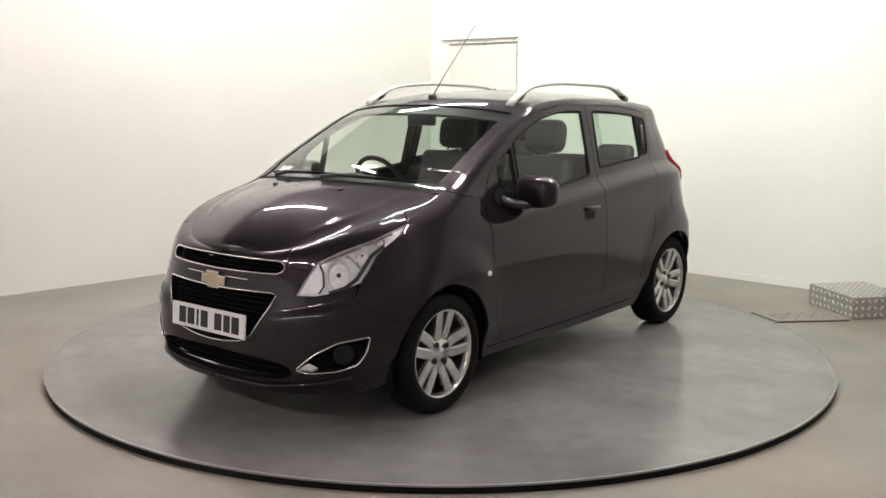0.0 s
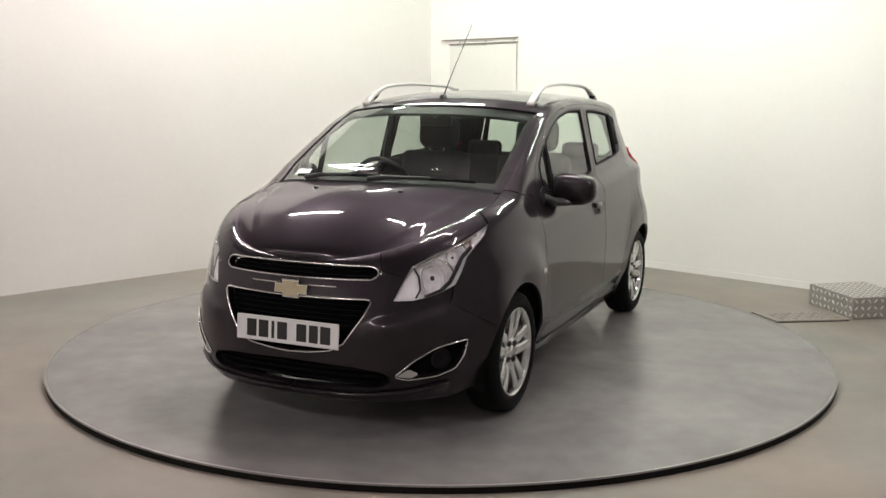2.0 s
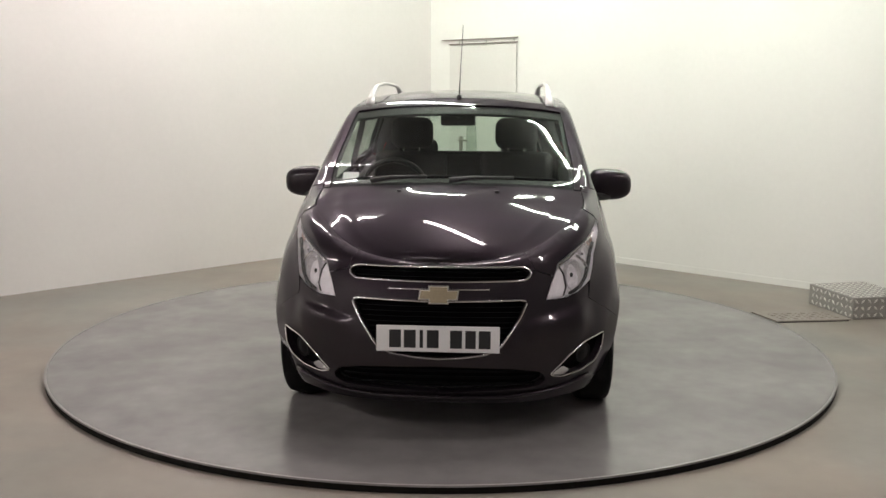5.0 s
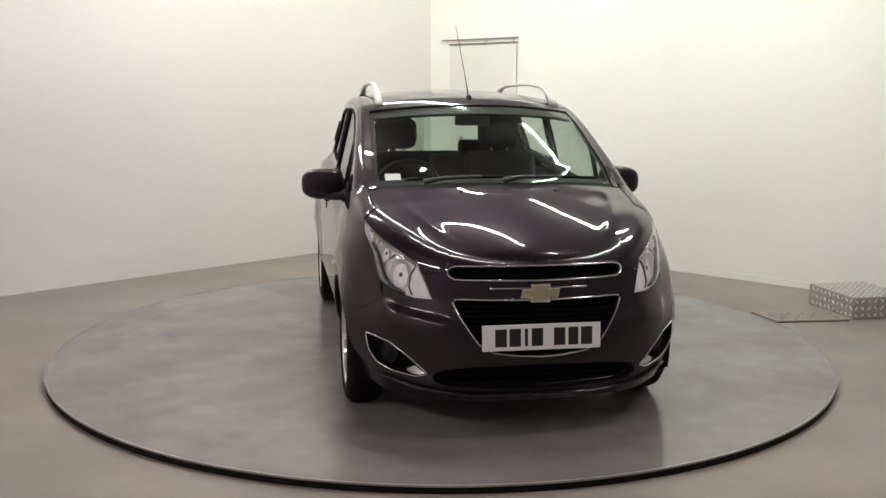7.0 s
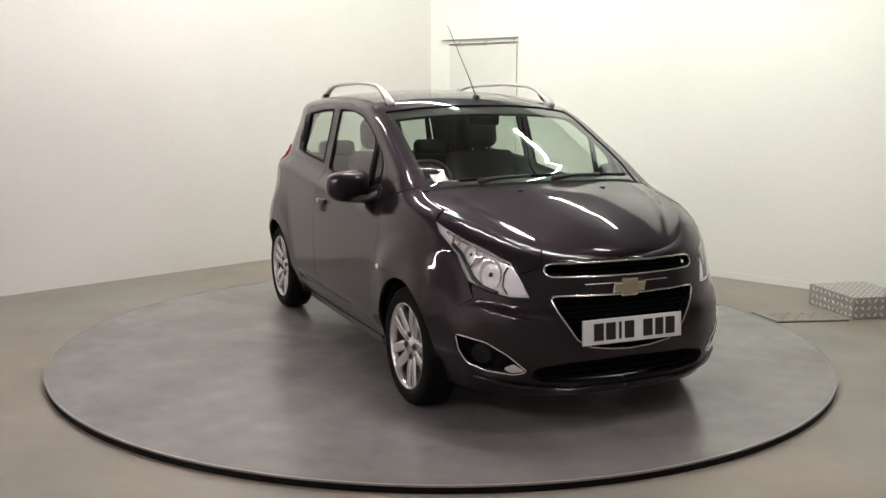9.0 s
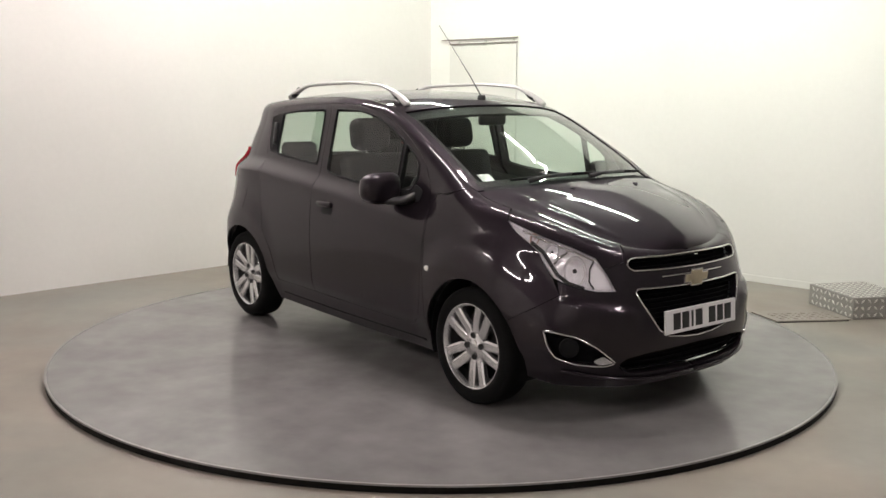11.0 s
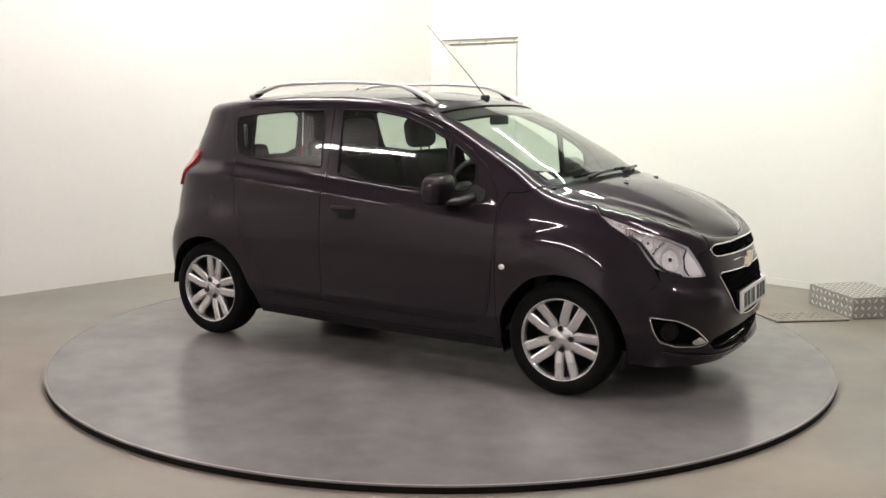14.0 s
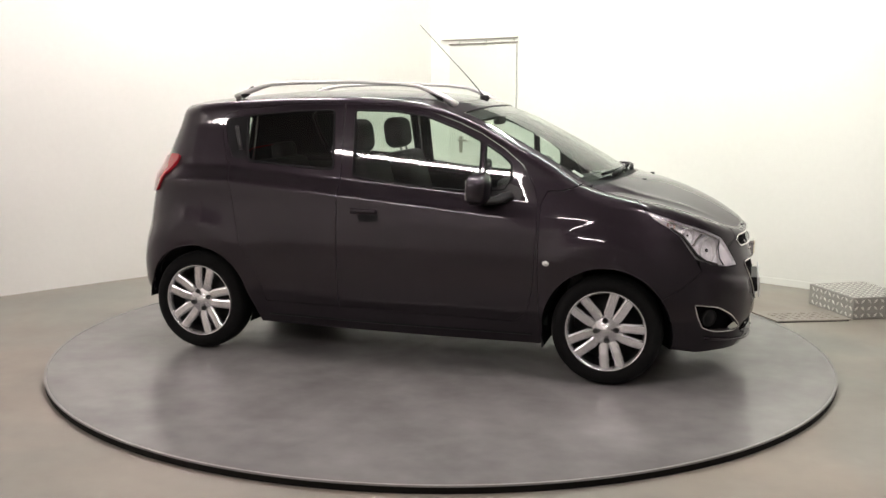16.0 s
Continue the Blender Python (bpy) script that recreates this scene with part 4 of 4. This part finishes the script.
def cabin():
    for y in (0.335, -0.335):
        seat(y)
    bm = bmesh.new()
    box(bm, (-1.05, -0.62, 0.48), (-0.62, 0.62, 0.62), 0.05, seg=3)
    root = part("rear_bench", bm, CLOTH, CAR, "dark cloth rear bench", True)
    bm = bmesh.new()
    box(bm, (-0.06, -0.60, 0.0), (0.06, 0.60, 0.53), 0.05, pose(-1.05, 0, 0.55, 0, -14, 0), 3)
    part("backrest", bm, CLOTH, root, "", True)
    for y in (-0.36, 0.36):
        bm = bmesh.new()
        box(bm, (-0.045, -0.13, 0.0), (0.045, 0.13, 0.13), 0.04, pose(-1.18, y, 1.035, 0, -8, 0), 3)
        part("headrest", bm, CLOTH, root, "", True)
    # dashboard
    bm = bmesh.new()
    prof = [(0.52, 0.60), (0.50, 0.80), (0.56, 0.93), (0.66, 0.985), (0.95, 1.0), (1.06, 0.99), (1.06, 0.60)]
    rows = []
    for i in range(13):
        y = -0.66 + 1.32 * i / 12
        k = 1 - abs(y / 0.66) ** 4
        rows.append([bm.verts.new((x + 0.03 * k if x < 0.7 else x, y, z - 0.01 * (1 - k))) for x, z in prof])
    for A, B in zip(rows, rows[1:]):
        for j in range(len(prof)):
            bm.faces.new((A[j], A[(j + 1) % len(prof)], B[(j + 1) % len(prof)], B[j]))
    bm.faces.new(rows[0])
    bm.faces.new(rows[-1])
    dash = part("dashboard", bm, TRIM, CAR, "dark grey dashboard", True)
    bm = bmesh.new()
    bmesh.ops.create_uvsphere(bm, u_segments=20, v_segments=10, radius=1.0)
    bmesh.ops.transform(bm, matrix=pose(0.60, -0.36, 0.99) @ Matrix.Diagonal((0.10, 0.12, 0.05, 1)), verts=bm.verts)
    part("instrument_pod", bm, TRIM, dash, "", True)
    # steering wheel on the right-hand side
    m = pose(0.365, -0.36, 0.955, 0, -66, 0)
    bm = bmesh.new()
    tube(bm, [m @ Vector((0.18 * math.cos(2 * math.pi * i / 32), 0.18 * math.sin(2 * math.pi * i / 32), 0)) for i in range(32)], 0.015, 8, True)
    sw = part("steering_wheel", bm, BLACK, CAR, "black three-spoke steering wheel", True)
    bm = bmesh.new()
    box(bm, (-0.05, -0.065, -0.03), (0.055, 0.065, 0.01), 0.015, m)
    for a, b in (((0, 0.06), (0, 0.175)), ((0, -0.06), (0, -0.175)), ((-0.04, 0), (-0.175, 0))):
        tube(bm, [m @ Vector((*a, 0)), m @ Vector((*b, 0))], 0.014, 8)
    tube(bm, [m @ Vector((0, 0, -0.02)), m @ Vector((0, 0, -0.25))], 0.03, 8)
    part("spoke_boss", bm, TRIM_GREY, sw, "", True)
    # interior mirror and visors
    bm = bmesh.new()
    box(bm, (-0.018, -0.098, -0.030), (0.014, 0.098, 0.030), 0.013, pose(0.42, 0, 1.345))
    im = part("interior_mirror", bm, BLACK, CAR, "black interior mirror", True)
    bm = bmesh.new()
    tube(bm, [(0.42, 0, 1.35), (0.47, 0, 1.41)], 0.008, 8)
    part("stem", bm, BLACK, im, "", True)
    # parcel shelf
    bm = bmesh.new()
    box(bm, (-1.55, -0.55, 0.98), (-1.18, 0.55, 1.0), 0.006)
    part("parcel_shelf", bm, TRIM, CAR, "dark parcel shelf")
    # slip of paper behind the windscreen
    bm = bmesh.new()
    q = top(0.955, -0.80)
    box(bm, (-0.03, -0.04, -0.001), (0.03, 0.04, 0.001), 0, Matrix.Translation(q + Vector((-0.03, 0, -0.02))) @ pose(0, 0, 0, 0, 30, 0))
    part("tax_disc", bm, PLATE, CAR, "white paper slip inside the windscreen")


cabin()


def under_bits():
    """Small brackets and guards seen below the sills."""
    for s in (1, -1):
        bm = bmesh.new()
        box(bm, (0.838, 0.655 * s - 0.055, 0.155), (0.848, 0.655 * s + 0.075, 0.31), 0.004)
        part("mud_guard", bm, BLACK, CAR, "short black mud guard")
        bm = bmesh.new()
        box(bm, (-0.83, 0.60 * s - 0.03, 0.165), (-0.76, 0.60 * s + 0.03, 0.22), 0.012)
        part("spring_mount", bm, STEEL, CAR, "dark steel suspension mount", True)
    bm = bmesh.new()
    tube(bm, [(-1.1875, -0.62, 0.26), (-1.1875, 0, 0.25), (-1.1875, 0.62, 0.26)], 0.035, 10)
    part("rear_axle", bm, STEEL, CAR, "dark rear axle beam", True)


under_bits()


# ---- things by the wall ----
BOARD = material("door_paint", (0.715, 0.715, 0.675), rough=0.5, grain=0.02, stain=0.02)
RAIL_GREY = material("rail_grey", (0.30, 0.28, 0.25), rough=0.4, metal=0.6, grain=0.1)


TREAD = material("tread_metal", (0.70, 0.69, 0.65), rough=0.4, metal=0.3)


def sliding_door():
    """A flush white door hung from a double rail on the right-hand wall."""
    ang = math.degrees(math.atan2(RIGHT_DIR[1], RIGHT_DIR[0]))
    at = along(RIGHT_DIR, 0.0, 0.0)
    m = pose(at.x, at.y, 0, 0, 0, ang)
    root = tagged(new("door_1"), "closed flush off-white door hung under a double metal rail", "door", kind="structure")
    bm = bmesh.new()
    box(bm, (0.285, -0.022, FLOOR + 0.012), (1.150, -0.012, 1.985), 0.002, m)
    part("door_leaf", bm, BOARD, root, "plain off-white door leaf")
    for z, x0 in ((2.045, 0.18), (2.002, 0.28)):
        bm = bmesh.new()
        box(bm, (x0, -0.032, z - 0.006), (1.155, -0.003, z + 0.006), 0.003, m)
        part("rail", bm, RAIL_GREY, root, "thin grey metal rail")
    for x in (0.40, 0.75, 1.10):
        bm = bmesh.new()
        box(bm, (x - 0.01, -0.016, 1.985), (x + 0.01, -0.001, 2.045), 0.002, m)
        part("bracket", bm, BOARD, root)
    bm = bmesh.new()
    box(bm, (HANDLE_S - 0.022, -0.030, HANDLE_Z - 0.13), (HANDLE_S + 0.022, -0.021, HANDLE_Z + 0.04), 0.004, m)
    grip = part("door_handle", bm, RAIL_GREY, root, "grey metal lever handle on its plate")
    bm = bmesh.new()
    tube(bm, [m @ Vector(q) for q in ((HANDLE_S, -0.028, HANDLE_Z), (HANDLE_S, -0.070, HANDLE_Z), (HANDLE_S + 0.02, -0.078, HANDLE_Z), (HANDLE_S + 0.13, -0.078, HANDLE_Z))], 0.010, 8)
    part("lever", bm, RAIL_GREY, grip, "", True)
    return root


HANDLE_S, HANDLE_Z = 0.45, 1.03
sliding_door()


def lozenges(bm, origin, u, v, n, wu, wv, pitch=0.050):
    """Raised treads, turned this way and that, over a plate wu by wv."""
    i = 0
    y = pitch * 0.5
    while y < wv - pitch * 0.3:
        x = pitch * 0.5
        j = 0
        while x < wu - pitch * 0.3:
            c = origin + u * x + v * y
            d = (u + v).normalized() if (i + j) % 2 else (u - v).normalized()
            w = n.cross(d)
            tip = [d * 0.022, w * 0.009, d * -0.022, w * -0.009]
            A = [bm.verts.new(c + t) for t in tip]
            B = [bm.verts.new(c + t * 0.55 + n * 0.0045) for t in tip]
            bm.faces.new(B)
            for k in range(4):
                bm.faces.new((A[k], A[(k + 1) % 4], B[(k + 1) % 4], B[k]))
            x += pitch
            j += 1
        y += pitch
        i += 1


def step_box():
    m = pose(2.845, 0.709, FLOOR, 0, 0, 11.8)
    u, v, up = (m.to_3x3() @ Vector(q) for q in ((1, 0, 0), (0, 1, 0), (0, 0, 1)))
    L, W, H = 0.46, 0.53, 0.152
    root = tagged(new("step_box"), "low chequer-plate aluminium step box beside the wall", "step")
    bm = bmesh.new()
    box(bm, (0, 0, 0), (L, W, H), 0.006, m)
    part("body", bm, CHEQUER, root, "bare aluminium plate box")
    o = m.translation
    bm = bmesh.new()
    lozenges(bm, o + up * (H + 0.0005), u, v, up, L, W)
    lozenges(bm, o - v * 0.0005, u, up, -v, L, H)
    lozenges(bm, o - u * 0.0005, v, up, -u, W, H)
    tagged(part("treads", bm, TREAD, root, "raised lozenge treads"), kind="stuff")
    plate = tagged(new("floor_plate"), "flat chequer-plate sheet lying on the floor before the step", "metal plate")
    bm = bmesh.new()
    pts = [(2.285, 0.60), (2.82, 0.665), (2.76, 1.02), (2.20, 0.88)]
    A = [bm.verts.new((x, y, FLOOR + 0.006)) for x, y in pts]
    B = [bm.verts.new((x, y, FLOOR + 0.014)) for x, y in pts]
    bm.faces.new(A)
    bm.faces.new(B)
    for i in range(4):
        bm.faces.new((A[i], A[(i + 1) % 4], B[(i + 1) % 4], B[i]))
    part("sheet", bm, CHEQUER_DULL, plate)
    bm = bmesh.new()
    o = Vector((2.32, 0.63, FLOOR + 0.0145))
    du, dv = Vector((0.99, 0.125, 0)), Vector((-0.27, 0.95, 0)).normalized()
    lozenges(bm, o, du, dv, Vector((0, 0, 1)), 0.46, 0.24)
    tagged(part("treads", bm, CHEQUER_DULL, plate, "raised lozenge treads"), kind="stuff")
    # dark strip painted in for the shadow under the sheet's raised front edge
    bm = bmesh.new()
    box(bm, (0, -0.012, 0), (0.52, 0.006, 0.006), 0, pose(2.285, 0.61, FLOOR, 0, 0, 7.2))
    part("edge_shadow_strip", bm, STEEL, plate, "dark strip drawn as shadow under the plate edge")


CHEQUER_DULL = material("chequer_dull", (0.30, 0.272, 0.240), rough=0.5, metal=0.1, grain=0.1, grain_scale=20)
step_box()


# ---- what moves ----
TURN, START = 6.9495, -128.651
OX, OY = -0.093, 0.111


def motions():
    rows_car, rows_table = [], []
    for i in range(33):
        t = i * 0.5
        a = START + TURN * t
        c, s = math.cos(radians(a)), math.sin(radians(a))
        rows_car.append((t, pose(c * OX - s * OY, s * OX + c * OY, 0.0, 0, 0, a)))
        rows_table.append((t, pose(0, 0, 0, 0, 0, a)))
    walk(CAR, rows_car)
    walk(TABLE, rows_table)


motions()
